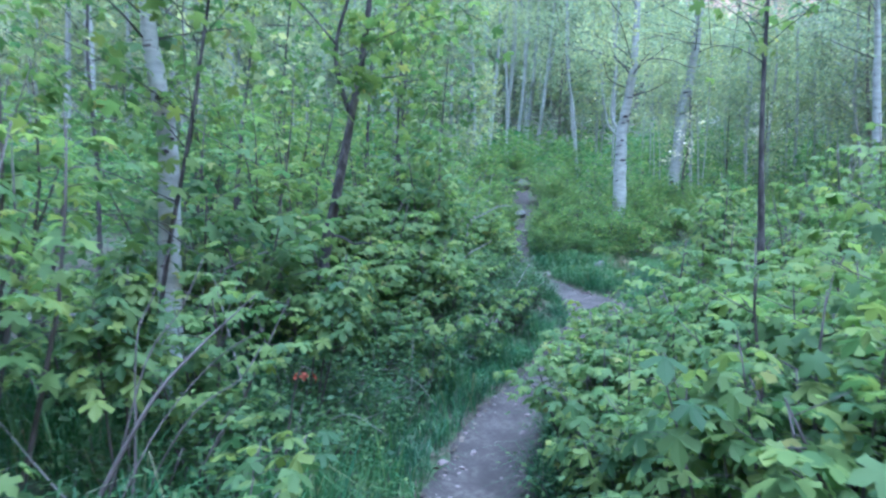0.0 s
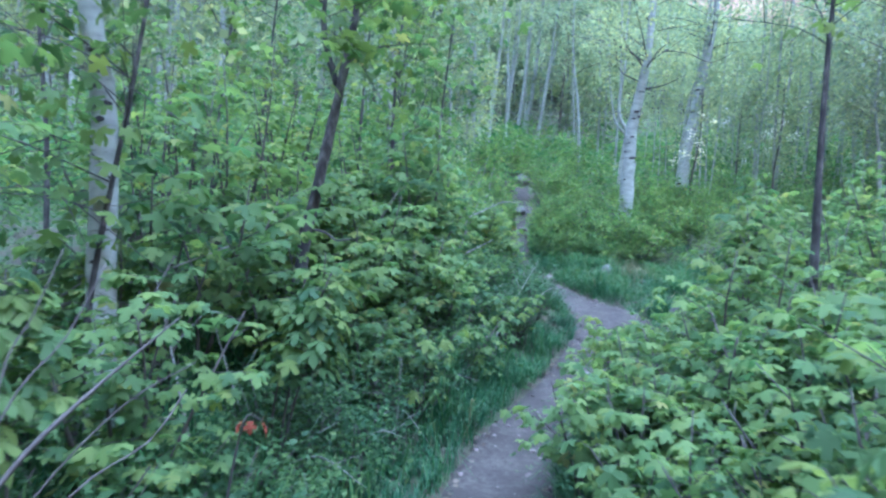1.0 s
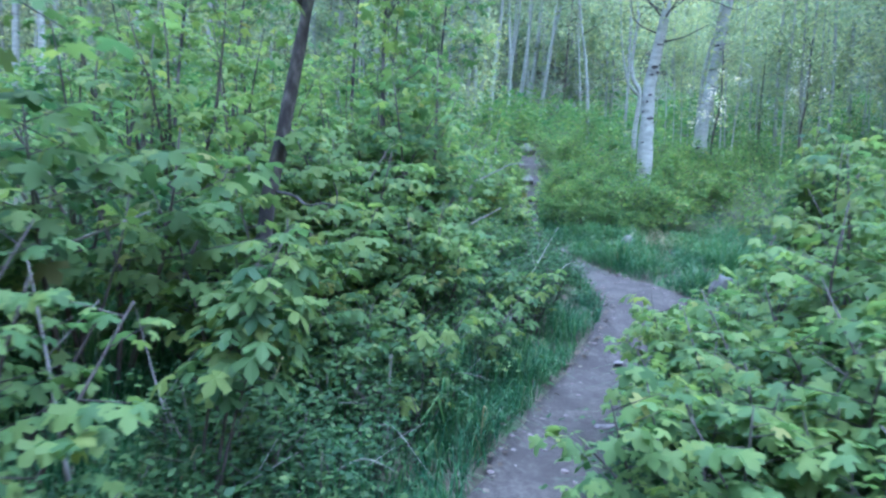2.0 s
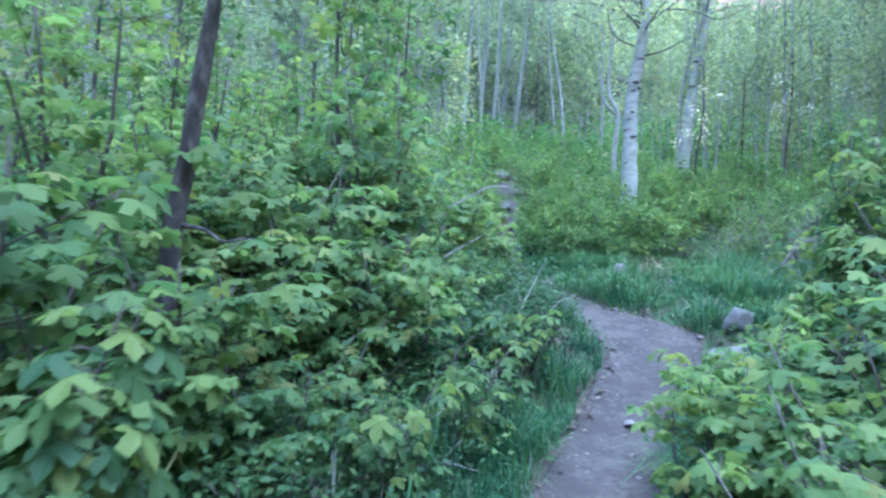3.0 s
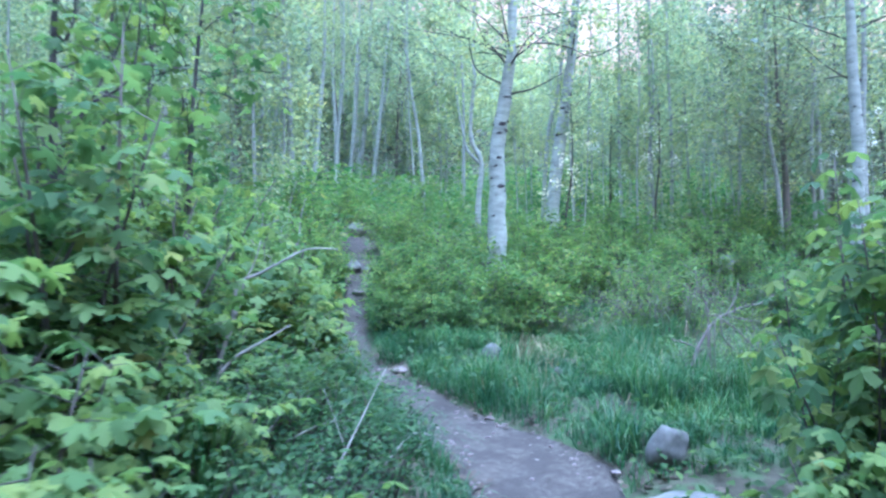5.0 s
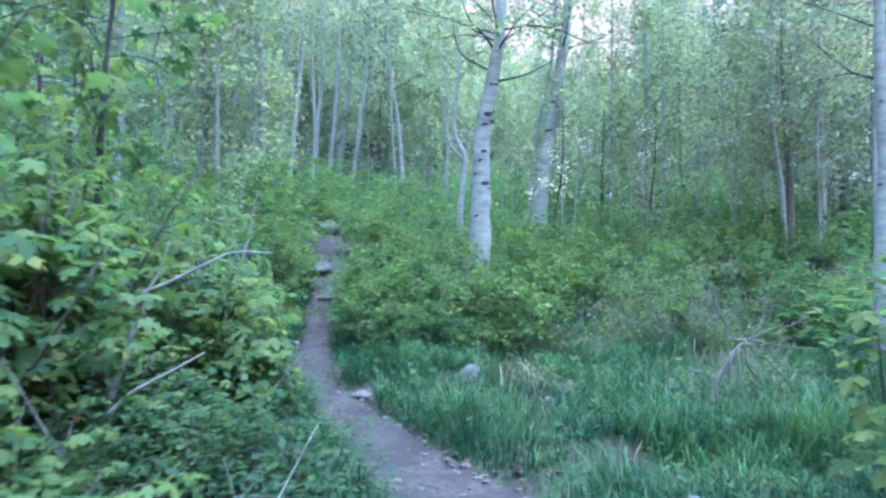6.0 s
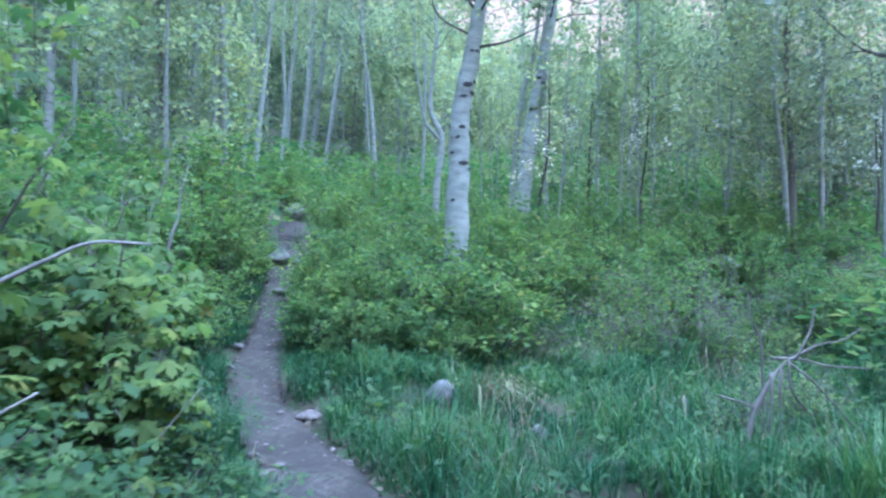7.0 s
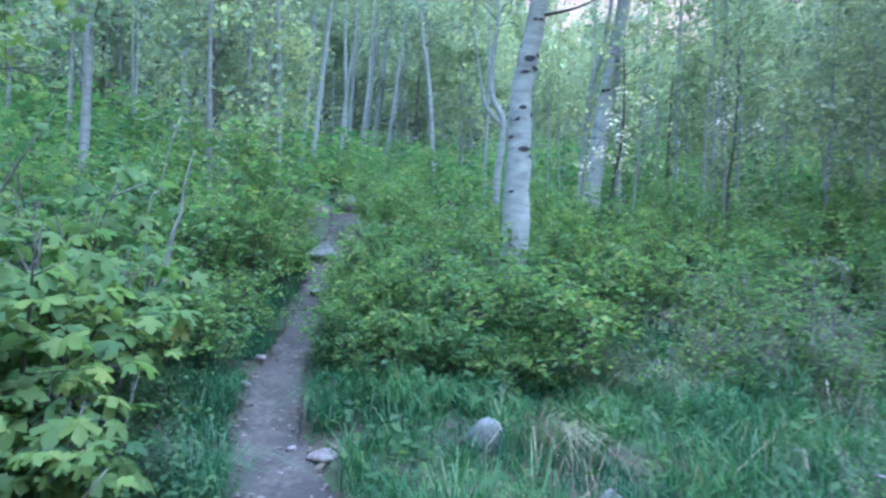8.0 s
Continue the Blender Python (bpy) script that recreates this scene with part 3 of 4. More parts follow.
for pts, r in dead_wood:
    limb("bare_limb", [Vector(p) - aspen_near.matrix_basis.translation for p in pts], r, 0.004, TWIG, aspen_near, 6, 5, r * 99, "dark leafless limb")

edge_aspen = [o for o in bpy.data.objects if o.name.startswith("aspen_tree") and o.parent is None and (o.matrix_basis.translation - Vector((9.87, 14.4, o.matrix_basis.translation.z))).length < 0.05][0]
for pts in ([(9.81, 14.34, 4.89), (9.66, 14.5, 4.99), (9.46, 14.71, 5.25), (9.31, 14.86, 5.5), (9.17, 14.99, 5.72)], [(9.82, 14.34, 4.92), (9.61, 14.55, 5.02), (9.41, 14.76, 5.01), (9.28, 14.89, 4.97)]):
    limb("bare_limb", [Vector(q) - edge_aspen.matrix_basis.translation for q in pts], 0.016, 0.004, TWIG, edge_aspen, 6, 4, 0.3, "dark leafless limb")

# dark maples
maple = tree("maple_tree", "slim dark barked maple leaning over the bushes", "tree", "dark maples", 40,
             foot(-1.13, 6.0, [(-1.02, 6.0, 1.45), (-0.945, 6.0, 1.84), (-0.865, 6.0, 2.27), (-0.805, 6.0, 2.6), (-0.73, 5.98, 3.0), (-0.66, 5.96, 3.5), (-0.58, 5.95, 4.3)]), 0.052, 0.018, DARK_BARK, 0.62, 0.85, 420, 0.1, MAPLE, 10, 16, "round", LOBED)
put(maple, -1.13, 6.0)
for pts, r0, r1, label in [
        ([(-0.82, 6.04, 2.58), (-0.92, 6.0, 2.91), (-0.93, 5.96, 3.21), (-0.82, 5.95, 3.66), (-0.9, 5.9, 4.16)], 0.026, 0.008, ""),
        ([(-0.96, 5.98, 1.57), (-0.86, 5.96, 1.55), (-0.78, 5.95, 1.5), (-0.7, 5.98, 1.51), (-0.63, 6.0, 1.5)], 0.011, 0.003, "thin crooked dead limb"),
        ([(-0.93, 5.96, 3.16), (-1.1, 5.9, 3.36), (-1.3, 5.85, 3.56)], 0.012, 0.004, "")]:
    limb("limb", [Vector(p) - maple.matrix_basis.translation for p in pts], r0, r1, DARK_BARK, maple, 8, 4, label=label)
BENT_LIMBS = {
    1: [[(-0.54, 8.76, 2.97), (-0.57, 8.75, 3.02), (-0.57, 8.75, 3.13), (-0.58, 8.75, 3.3)],
        [(-0.53, 8.76, 2.98), (-0.5, 8.77, 3.08), (-0.49, 8.77, 3.2), (-0.51, 8.77, 3.34)],
        [(-0.54, 8.76, 2.43), (-0.43, 8.79, 2.66), (-0.36, 8.81, 2.82), (-0.28, 8.82, 3.02), (-0.23, 8.83, 3.23)],
        [(-0.54, 8.76, 2.52), (-0.42, 8.79, 2.66), (-0.3, 8.82, 2.75), (-0.23, 8.83, 2.84), (-0.2, 8.84, 3.03), (-0.19, 8.84, 3.25)]],
    2: [[(-0.14, 10.26, 2.67), (-0.12, 10.27, 2.75), (-0.06, 10.27, 2.94)],
        [(-0.15, 10.26, 2.98), (-0.17, 10.26, 3.15), (-0.23, 10.25, 3.31)]]}
for i, (x, y, h, r, dx) in enumerate([(2.48, 5.52, 4.0, 0.042, -0.05), (-0.62, 8.9, 3.6, 0.035, 0.0), (-0.14, 10.3, 3.4, 0.03, 0.05), (-2.6, 8.6, 4.2, 0.022, 0.2), (-0.9, 12.6, 4.0, 0.035, 0.1), (-2.6, 10.4, 4.6, 0.03, 0.2),
                                      (-1.7, 14.5, 4.8, 0.045, 0.1), (-3.4, 6.9, 4.4, 0.03, -0.1), (-1.8, 4.3, 3.2, 0.02, 0.27)]):
    low, count = (0.72, 120) if i == 0 else (0.42, 380)
    t = tree("maple_tree", "slender dark stemmed maple with sparse lobed leaves", "tree", "dark maples", 50 + i,
             [(0, 0, -0.1), (dx * 0.3, 0.03, h * 0.3), (dx, -0.02, h * 0.6), (dx * 1.2 + 0.1, 0.05, h)], r, 0.008, DARK_BARK, low, 0.8, count, 0.1, MAPLE, 8, 18, "round", LOBED)
    put(t, x, y)
    if i in BENT_LIMBS:
        for pts in BENT_LIMBS[i]:
            limb("limb", [Vector(q) - t.matrix_basis.translation for q in pts], r * 0.3, 0.003, DARK_BARK, t, 6, 4)

put(tree("woodland_tree", "dull brownish green twiggy tree with dark trunk", "tree", "dark maples", 66, [(0, 0, -0.1), (0.02, 0.02, 1.5), (-0.1, 0, 3.0), (-0.05, 0.05, 5.2)], 0.075, 0.01, GREY_WOOD, 0.26, 1.6, 3800, 0.08, HAZED_DULL_LEAF, 8, 29, "round"), 9.25, 15.5)

# ---- maple thickets on both sides ----
thicket = Planter([maple_bush(100 + i, h, r, n, 0.097, 0.7, 0.4, LOBED) for i, (h, r, n) in enumerate([(1.15, 0.55, 7), (1.4, 0.6, 8), (1.0, 0.55, 7), (1.6, 0.65, 8), (0.8, 0.5, 7)])])
tall_maples = Planter([maple_bush(110 + i, h, r, 6, 0.098, 0.45, 0.35) for i, (h, r) in enumerate([(2.5, 0.8), (2.9, 0.9), (2.2, 0.75)])])
for x, y, sc in [(-1.9, 2.6, 0.9), (-2.6, 3.8, 1.0), (-1.8, 4.75, 0.72), (-3.3, 5.2, 1.1), (-1.9, 6.4, 1.0), (-1.25, 7.2, 0.75), (-1.7, 8.2, 1.05), (-0.85, 8.7, 0.8), (-1.1, 9.6, 1.05), (-0.2, 10.1, 0.85), (-2.2, 10.3, 1.1), (-3.0, 7.6, 1.1),
                 (-0.6, 11.4, 0.95), (-3.2, 9.2, 1.15), (-3.9, 11.6, 1.2), (-2.4, 14.2, 1.1), (2.9, 3.4, 0.75), (3.6, 5.2, 0.85), (3.1, 6.6, 0.78), (4.1, 7.3, 0.95), (3.3, 7.35, 0.72), (4.9, 8.4, 0.9), (5.7, 9.4, 0.9), (2.2, 1.9, 0.7), (-2.2, 3.0, 0.9)]:
    tall_maples.set(x, y, scale=sc)
roadside = Planter([maple_bush(120 + i, h, r, n, 0.092, 0.75, 0.15, LOBED) for i, (h, r, n) in enumerate([(1.75, 0.62, 8), (1.95, 0.55, 7), (1.55, 0.6, 8)])])
for x, y, sc in [(1.3, 1.7, 0.92), (1.42, 2.6, 0.95), (1.45, 3.4, 0.93), (1.62, 4.2, 0.92), (1.85, 4.95, 0.9), (2.15, 5.6, 0.92), (2.5, 6.15, 0.85), (2.05, 1.2, 1.1), (2.2, 3.0, 1.1), (2.4, 4.4, 1.1),
                 (2.98, 6.7, 0.9), (3.5, 7.15, 1.0), (-1.25, 3.75, 0.85), (-1.75, 2.1, 0.75), (1.0, 3.05, 0.66), (1.12, 4.55, 0.66)]:
    roadside.set(x, y, scale=sc)
for x, y, sc in [(-0.15, 9.35, 0.8), (0.0, 9.75, 0.85), (-0.8, 7.2, 1.1), (-0.5, 8.0, 1.1), (-1.35, 7.5, 1.2), (-0.42, 8.9, 1.1)]:
    roadside.set(x, y, scale=sc)
rng0 = random.Random(4)
for y in np.arange(0.3, 10.6, 0.74):          # left of the trail
    w = float(np.interp(y, TY, TW))
    for k, off in enumerate((0.62, 1.3, 2.1)):
        x = trail_x(y) - w - off + rng0.uniform(-0.2, 0.2)
        yy = y + rng0.uniform(-0.25, 0.25)
        if (k == 0 and yy < 5.2) or (k == 1 and yy < 5.4) or (k == 2 and 2.9 < yy < 4.1):
            continue
        if k < 2 and 6.4 < yy < 8.9:
            x -= 0.55
        if 8.3 < yy < 9.7 and x > -0.3:
            continue
        thicket.set(x, yy, scale=rng0.uniform(0.85, 1.1) * (0.64 if k == 0 else 1.02 if k == 1 else 1.3))
for y in np.arange(0.5, 8.3, 0.6):              # right of the trail
    w = float(np.interp(y, TY, TW))
    for k, off in enumerate((0.55, 1.15, 1.9, 2.8)):
        x = trail_x(y) + w + off + rng0.uniform(-0.2, 0.2)
        yy = y + rng0.uniform(-0.25, 0.25)
        if yy > 5.6 and x < max(0.64 * (yy - 4.1), 0.94 + 1.08 * (yy - 6.12)) + 0.35 + 0.75 * max(0, yy - 7.2):
            continue
        thicket.set(x, yy, scale=rng0.uniform(0.85, 1.1) * ((0.66 if k == 0 else 0.92 if k == 1 else 1.12) if yy < 5.4 else 0.62 if k < 2 else 0.9))
for x, y, sc in [(0.88, 4.2, 0.72), (1.0, 4.7, 0.62), (0.82, 3.6, 0.58), (1.8, 6.15, 0.5), (2.2, 6.45, 0.62), (2.5, 6.75, 0.72), (2.85, 7.05, 0.85), (2.3, 6.1, 0.85), (3.5, 7.0, 0.95), (0.4, 9.95, 0.95), (0.42, 10.5, 1.0), (0.0, 10.1, 1.2), (0.3, 11.1, 1.05), (0.2, 11.8, 1.1), (-0.55, 9.4, 1.0), (0.55, 9.05, 0.45), (0.15, 8.75, 0.5), (1.32, 5.1, 0.78), (1.24, 4.4, 0.72), (1.14, 3.75, 0.6), (1.5, 5.75, 0.6), (-0.3, 10.9, 1.4), (-0.1, 12.3, 1.3), (-0.5, 6.7, 0.8), (-0.55, 7.3, 0.75), (-0.12, 7.9, 0.62), (-0.35, 8.4, 0.75)]:
    thicket.set(x, y, scale=sc)

for x, y, sc, kind in [(-0.97, 5.38, 0.95, 1), (-0.35, 7.5, 0.92, 3), (-0.2, 6.95, 0.85, 1)]:      # leaves round the foot of the leaning maple and beyond
    thicket.set(x, y, scale=sc, which=kind)

# ---- low shrubs ----
brush = Planter([low_shrub(200 + i, h, r, 2200, s * 1.15) for i, (h, r, s) in enumerate([(0.95, 0.7, 0.048), (0.8, 0.65, 0.05), (1.1, 0.75, 0.048), (0.7, 0.7, 0.048)])])
rng1 = random.Random(9)
far_spots = []
for y in np.arange(11.9, 34, 0.95):
    for x in np.arange(-10, 20, 0.95 if y < 17 else 1.25 if y < 24 else 1.8):
        xx, yy = x + rng1.uniform(-0.35, 0.35), y + rng1.uniform(-0.35, 0.35)
        d = xx - trail_x(yy)
        if (-0.75 < d < 0.62 and yy < 22.6) or (15.5 < yy < 22.3 and -1.0 < d < 0.9) or (d > 0 and yy < 12.1 + 0.04 * d) or abs(xx) > 0.8 * yy:
            continue
        size = rng1.uniform(0.68, 1.22) * (1.2 if d < 0 else 1.0)
        if d > 0.9 and yy < 16.8 and rng1.random() < 0.12:
            continue
        if yy < 16.8 and -3.2 < d < 7.5:
            brush.set(xx, yy, scale=size)
        else:
            far_spots.append((xx, yy, size * (1.0 if yy < 24 else 1.4)))
for x, y, sc in [(3.0, 13.1, 1.0), (3.55, 13.35, 1.05), (2.35, 12.9, 0.95), (4.4, 13.6, 1.0), (5.4, 16.6, 1.1), (3.7, 19.4, 1.2), (2.6, 14.6, 1.1), (2.5, 16.5, 1.1), (2.75, 18.6, 1.2), (2.15, 23.1, 0.95), (2.55, 23.5, 1.1), (1.7, 23.4, 1.1), (1.84, 12.85, 0.7), (1.95, 13.5, 0.78), (2.08, 14.3, 0.8), (2.4, 12.3, 0.6), (2.9, 12.15, 0.55), (3.3, 12.35, 0.6), (4.4, 12.2, 0.5), (5.2, 12.1, 0.55), (6.0, 12.2, 0.55), (2.0, 12.2, 0.5), (2.25, 15.5, 0.8), (0.72, 12.7, 0.7), (0.85, 13.6, 0.75), (0.98, 14.5, 0.8), (1.08, 15.4, 0.8), (1.2, 16.5, 0.85), (7.3, 14.2, 0.65), (trail_x(14.3) + 0.42, 14.3, 0.5), (trail_x(15.2) - 0.4, 15.2, 0.55), (trail_x(17.4) + 0.72, 17.4, 0.7), (trail_x(18.6) - 0.85, 18.6, 0.75)]:
    brush.set(x, y, scale=sc)
for i in range(130):                                  # banks away from the trail
    yy = rng1.uniform(-4, 12)
    xx = rng1.choice([rng1.uniform(-13, -4.2), rng1.uniform(5.2, 15)])
    far_spots.append((xx, yy, rng1.uniform(0.9, 1.5)))


def far_shrubs():
    """Low bushes under the trees, too many to count: domes of leaves."""
    rng = np.random.default_rng(31)
    P, S = [], []
    for x, y, sc in far_spots:
        n = 170
        g = rng.normal(0, 1, (n, 3))
        g /= np.linalg.norm(g, axis=1, keepdims=True)
        g[:, 2] = np.abs(g[:, 2])
        g *= rng.uniform(0.35, 1.05, n)[:, None] ** 0.5 * (1 + 0.25 * np.sin(g[:, :1] * 5 + x) * np.cos(g[:, 1:2] * 4 + y))
        P.append(g * np.array([0.8, 0.8, 1.0]) * sc + np.array([x, y, land(x, y)]))
        S.append(rng.uniform(0.6, 1.2, n) * 0.143 * sc)
    P, S = np.concatenate(P), np.concatenate(S)
    ob = leaves("far_shrubs", rng, P, rand_dirs(rng, len(P), 0.1), ups(rng, len(P), 0.45), S, OVAL, SHRUB, None)
    tagged(ob, "dense low green bushes beneath the trees", "shrubs", kind="stuff")


far_shrubs()
for i, (x, y, sc) in enumerate([(4.1, 12.25, 1), (4.75, 12.35, 1), (5.5, 12.6, 1), (3.5, 12.1, 0.8), (6.3, 12.5, 1), (5.1, 13.1, 1), (0.45, 13.3, 1), (0.1, 12.9, 1), (4.8, 11.8, 0.9), (5.7, 11.9, 1), (3.85, 10.1, 0.55), (4.4, 10.2, 0.6), (4.75, 10.6, 0.7)]):
    put(low_shrub(230 + i, 0.5 + 0.25 * (i % 3), 0.55, 700, 0.04, None, "dry_shrub", "half dead shrub of grey brown bare twigs", group="dry shrubs", wood_mat=GREY_WOOD, twigs=8), x, y, i * 50, sc)
small = Planter([low_shrub(220 + i, h, r, 1000, 0.039, SHADED_HERB) for i, (h, r) in enumerate([(0.45, 0.4), (0.35, 0.4), (0.5, 0.35)])])
for y in np.arange(0.4, 12.2, 0.42):               # leafy growth hanging over the trail's edges
    w = float(np.interp(y, TY, TW))
    if y > 3.2:
        small.set(trail_x(y) - w - rng1.uniform(0.42, 0.6), y + rng1.uniform(-0.1, 0.1), scale=rng1.uniform(0.6, 1.0))
    small.set(trail_x(y) - w - rng1.uniform(0.8, 1.2), y + rng1.uniform(-0.2, 0.2), scale=rng1.uniform(0.9, 1.4))
    if y < 6.3:
        small.set(trail_x(y) + w + rng1.uniform(0.3, 0.5), y + rng1.uniform(-0.1, 0.1), scale=rng1.uniform(0.7, 1.1))

# ---- forest up the slope ----
def leaning(h, dx, k):
    return [(0, 0, -0.2), (dx * 0.3 + 0.08 * math.sin(k), 0.06 * math.cos(k), h * 0.3), (dx * 0.7, 0.08 * math.sin(k * 2), h * 0.6), (dx, 0, h)]


WOOD = "young woodland trees"
def wood_kinds(seed, count, size, pick, leaf_shape=ROUND):
    pale, dull = "young aspen with pale stem and fresh light green leaves", "dull green twiggy broadleaf tree with dark trunk"
    kinds = [("young_aspen", pale, leaning(8, 0.3, 1), 0.05, GREY_BARK, 0.16, 1.15, HAZED_ASPEN_LEAF, "tall"), ("young_aspen", pale, leaning(9, -0.2, 2), 0.06, GREY_BARK, 0.2, 1.2, HAZED_ASPEN_LEAF, "tall"),
             ("young_aspen", pale, leaning(6.5, 0.1, 3), 0.04, GREY_BARK, 0.1, 1.1, HAZED_ASPEN_LEAF, "tall"), ("woodland_tree", dull, leaning(6, 0.3, 4), 0.06, GREY_WOOD, 0.12, 1.7, HAZED_DULL_LEAF, "round"),
             ("aspen_tree", "tall pale aspen with bare lower trunk in woodland", leaning(12, 0.5, 5), 0.11, ASPEN_BARK, 0.45, 1.4, HAZED_ASPEN_LEAF, "tall"), ("woodland_tree", dull, leaning(7, -0.3, 6), 0.05, GREY_WOOD, 0.1, 1.5, HAZED_DULL_LEAF, "round")]
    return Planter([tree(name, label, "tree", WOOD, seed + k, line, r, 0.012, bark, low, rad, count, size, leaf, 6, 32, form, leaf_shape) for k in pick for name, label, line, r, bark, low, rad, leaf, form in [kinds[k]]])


forest = wood_kinds(300, 2100, 0.15, [0, 1, 2, 3, 4, 5], BLADE)
near_forest = wood_kinds(320, 2700, 0.078, [0, 1, 2, 3, 4, 5])
rng2 = random.Random(21)
for i in range(265):
    y = 17 + 45 * rng2.random() ** 1.3
    x = rng2.uniform(-0.55 * y - 2, 0.95 * y + 2)
    if abs(x - trail_x(min(y, 26))) < 1.2 and y < 27:
        continue
    ang = math.degrees(math.atan2(x - 1, y - 6.3))
    gap = 19 < ang < 31
    if 1.5 < ang < 9 and y < 33:
        continue
    if y < 24 and 2 < x < 7.5:
        continue
    if ang > 9 and y < 32 and rng2.random() < (0.42 if ang > 31 else 0.38):
        continue
    k = rng2.choice([0, 0, 1, 1, 2, 2, 3, 4, 4, 5])
    sc = rng2.uniform(0.85, 1.2) if y < 30 else rng2.uniform(1.1, 1.5)
    if ang > 8 and k == 4:
        k = rng2.choice([0, 2, 5])
    if 31 <= ang < 41 and y < 45:
        k, sc = rng2.choice([0, 1, 2]), sc * 0.85
    if gap:
        k, sc = 2, sc * (0.6 if y < 38 else 0.74)
    (forest if y > 27 or abs(x) > 0.85 * y else near_forest).set(x, y, scale=sc, which=k)


for x, y, sc in [(13.4, 19.0, 1.3), (15.2, 20.5, 1.4), (16.0, 19.0, 1.4)]:
    near_forest.set(x, y, scale=sc, which=3)


poles = Planter([tree("aspen_sapling", "thin bare stemmed aspen sapling with small high crown", "tree", WOOD, 340 + i, leaning(9, dx, i), 0.035, 0.01, GREY_BARK, 0.52, 0.7, 420, 0.12, HAZED_ASPEN_LEAF, 5, 14) for i, dx in enumerate([0.3, -0.2, 0.5])])
for i in range(30):
    x, y = rng2.uniform(-8, 7.5), rng2.uniform(23, 44)
    if abs(x - 2.3) > 1.0 or y > 30:
        poles.set(x, y, scale=rng2.uniform(0.9, 1.3))
for i in range(75):
    x, y = rng2.uniform(5.5, 16), rng2.uniform(16.5, 30)
    poles.set(x, y, scale=rng2.uniform(0.35, 0.7))


def far_woods():
    """The wooded hillside across the valley: loose crowns, too far to count."""
    rng = np.random.default_rng(5)
    P, S, D = [], [], []
    for c in range(2300):
        y = rng.uniform(48, 210)
        x = rng.uniform(-0.8 * y, 1.25 * y)
        h, r = rng.uniform(5, 9), rng.uniform(1.6, 2.6)
        n = 125
        g = rng.normal(0, 1, (n, 3))
        g /= np.linalg.norm(g, axis=1, keepdims=True)
        g *= rng.uniform(0.45, 1.0, n)[:, None]
        P.append(g * np.array([r, r, h * 0.48]) + np.array([x, y, land(x, y) + h * 0.52]))
        S.append(rng.uniform(0.5, 1.0, n) * (0.5 + y * 0.0036))
    P, S = np.concatenate(P), np.concatenate(S)
    # the haze over the hillside is in the leaf colour
    ob = leaves("far_woods", rng, P, rand_dirs(rng, len(P), -0.2), ups(rng, len(P), 0.9), S, BLADE, HAZED_ASPEN_LEAF, None)
    tagged(ob, "light green woods covering the far hillside, haze in their leaf colour", "woods", kind="stuff")


far_woods()
conifers = Planter([tree("conifer", "dark spruce standing over the lighter woods", "tree", "dark spruces", 400 + i, leaning(12 + i, 0, 1), 0.14, 0.02, DARK_BARK, 0.12, 2.2, 2600, 0.22, NEEDLE, 6, 60, "cone", OVAL, 0, 0.6) for i in range(2)])
for x, y, sc in [(27, 48, 1.0), (29.5, 50, 1.1), (31, 47, 0.9), (-9, 58, 1.0), (40, 55, 1.1)]:
    conifers.set(x, y, scale=sc)


def undergrowth():
    """Low broad-leaved herbs covering the soil between the bushes."""
    rng = np.random.default_rng(6)
    P = []
    for c in range(6600):
        y = rng.uniform(-2, 15)
        x = rng.uniform(-7, 9)
        w = float(np.interp(y, TY, TW))
        if abs(x - trail_x(y)) < w + 0.16 or (y > 8.3 and x > trail_x(y) and c % 3 == 0):
            continue
        n = 9
        hh = rng.uniform(0.08, 0.3)
        P += [(x + a, y + b, land(x, y) + abs(z) * hh) for a, b, z in zip(rng.normal(0, 0.08, n), rng.normal(0, 0.08, n), rng.uniform(0.1, 1, n))]
    n = len(P)
    ob = leaves("undergrowth", rng, np.array(P), rand_dirs(rng, n, 0.2), ups(rng, n, 0.5), rng.uniform(0.035, 0.085, n), OVAL, SHADED_HERB, None)
    tagged(ob, "low green herbs covering the soil between bushes", "undergrowth", kind="stuff")


undergrowth()


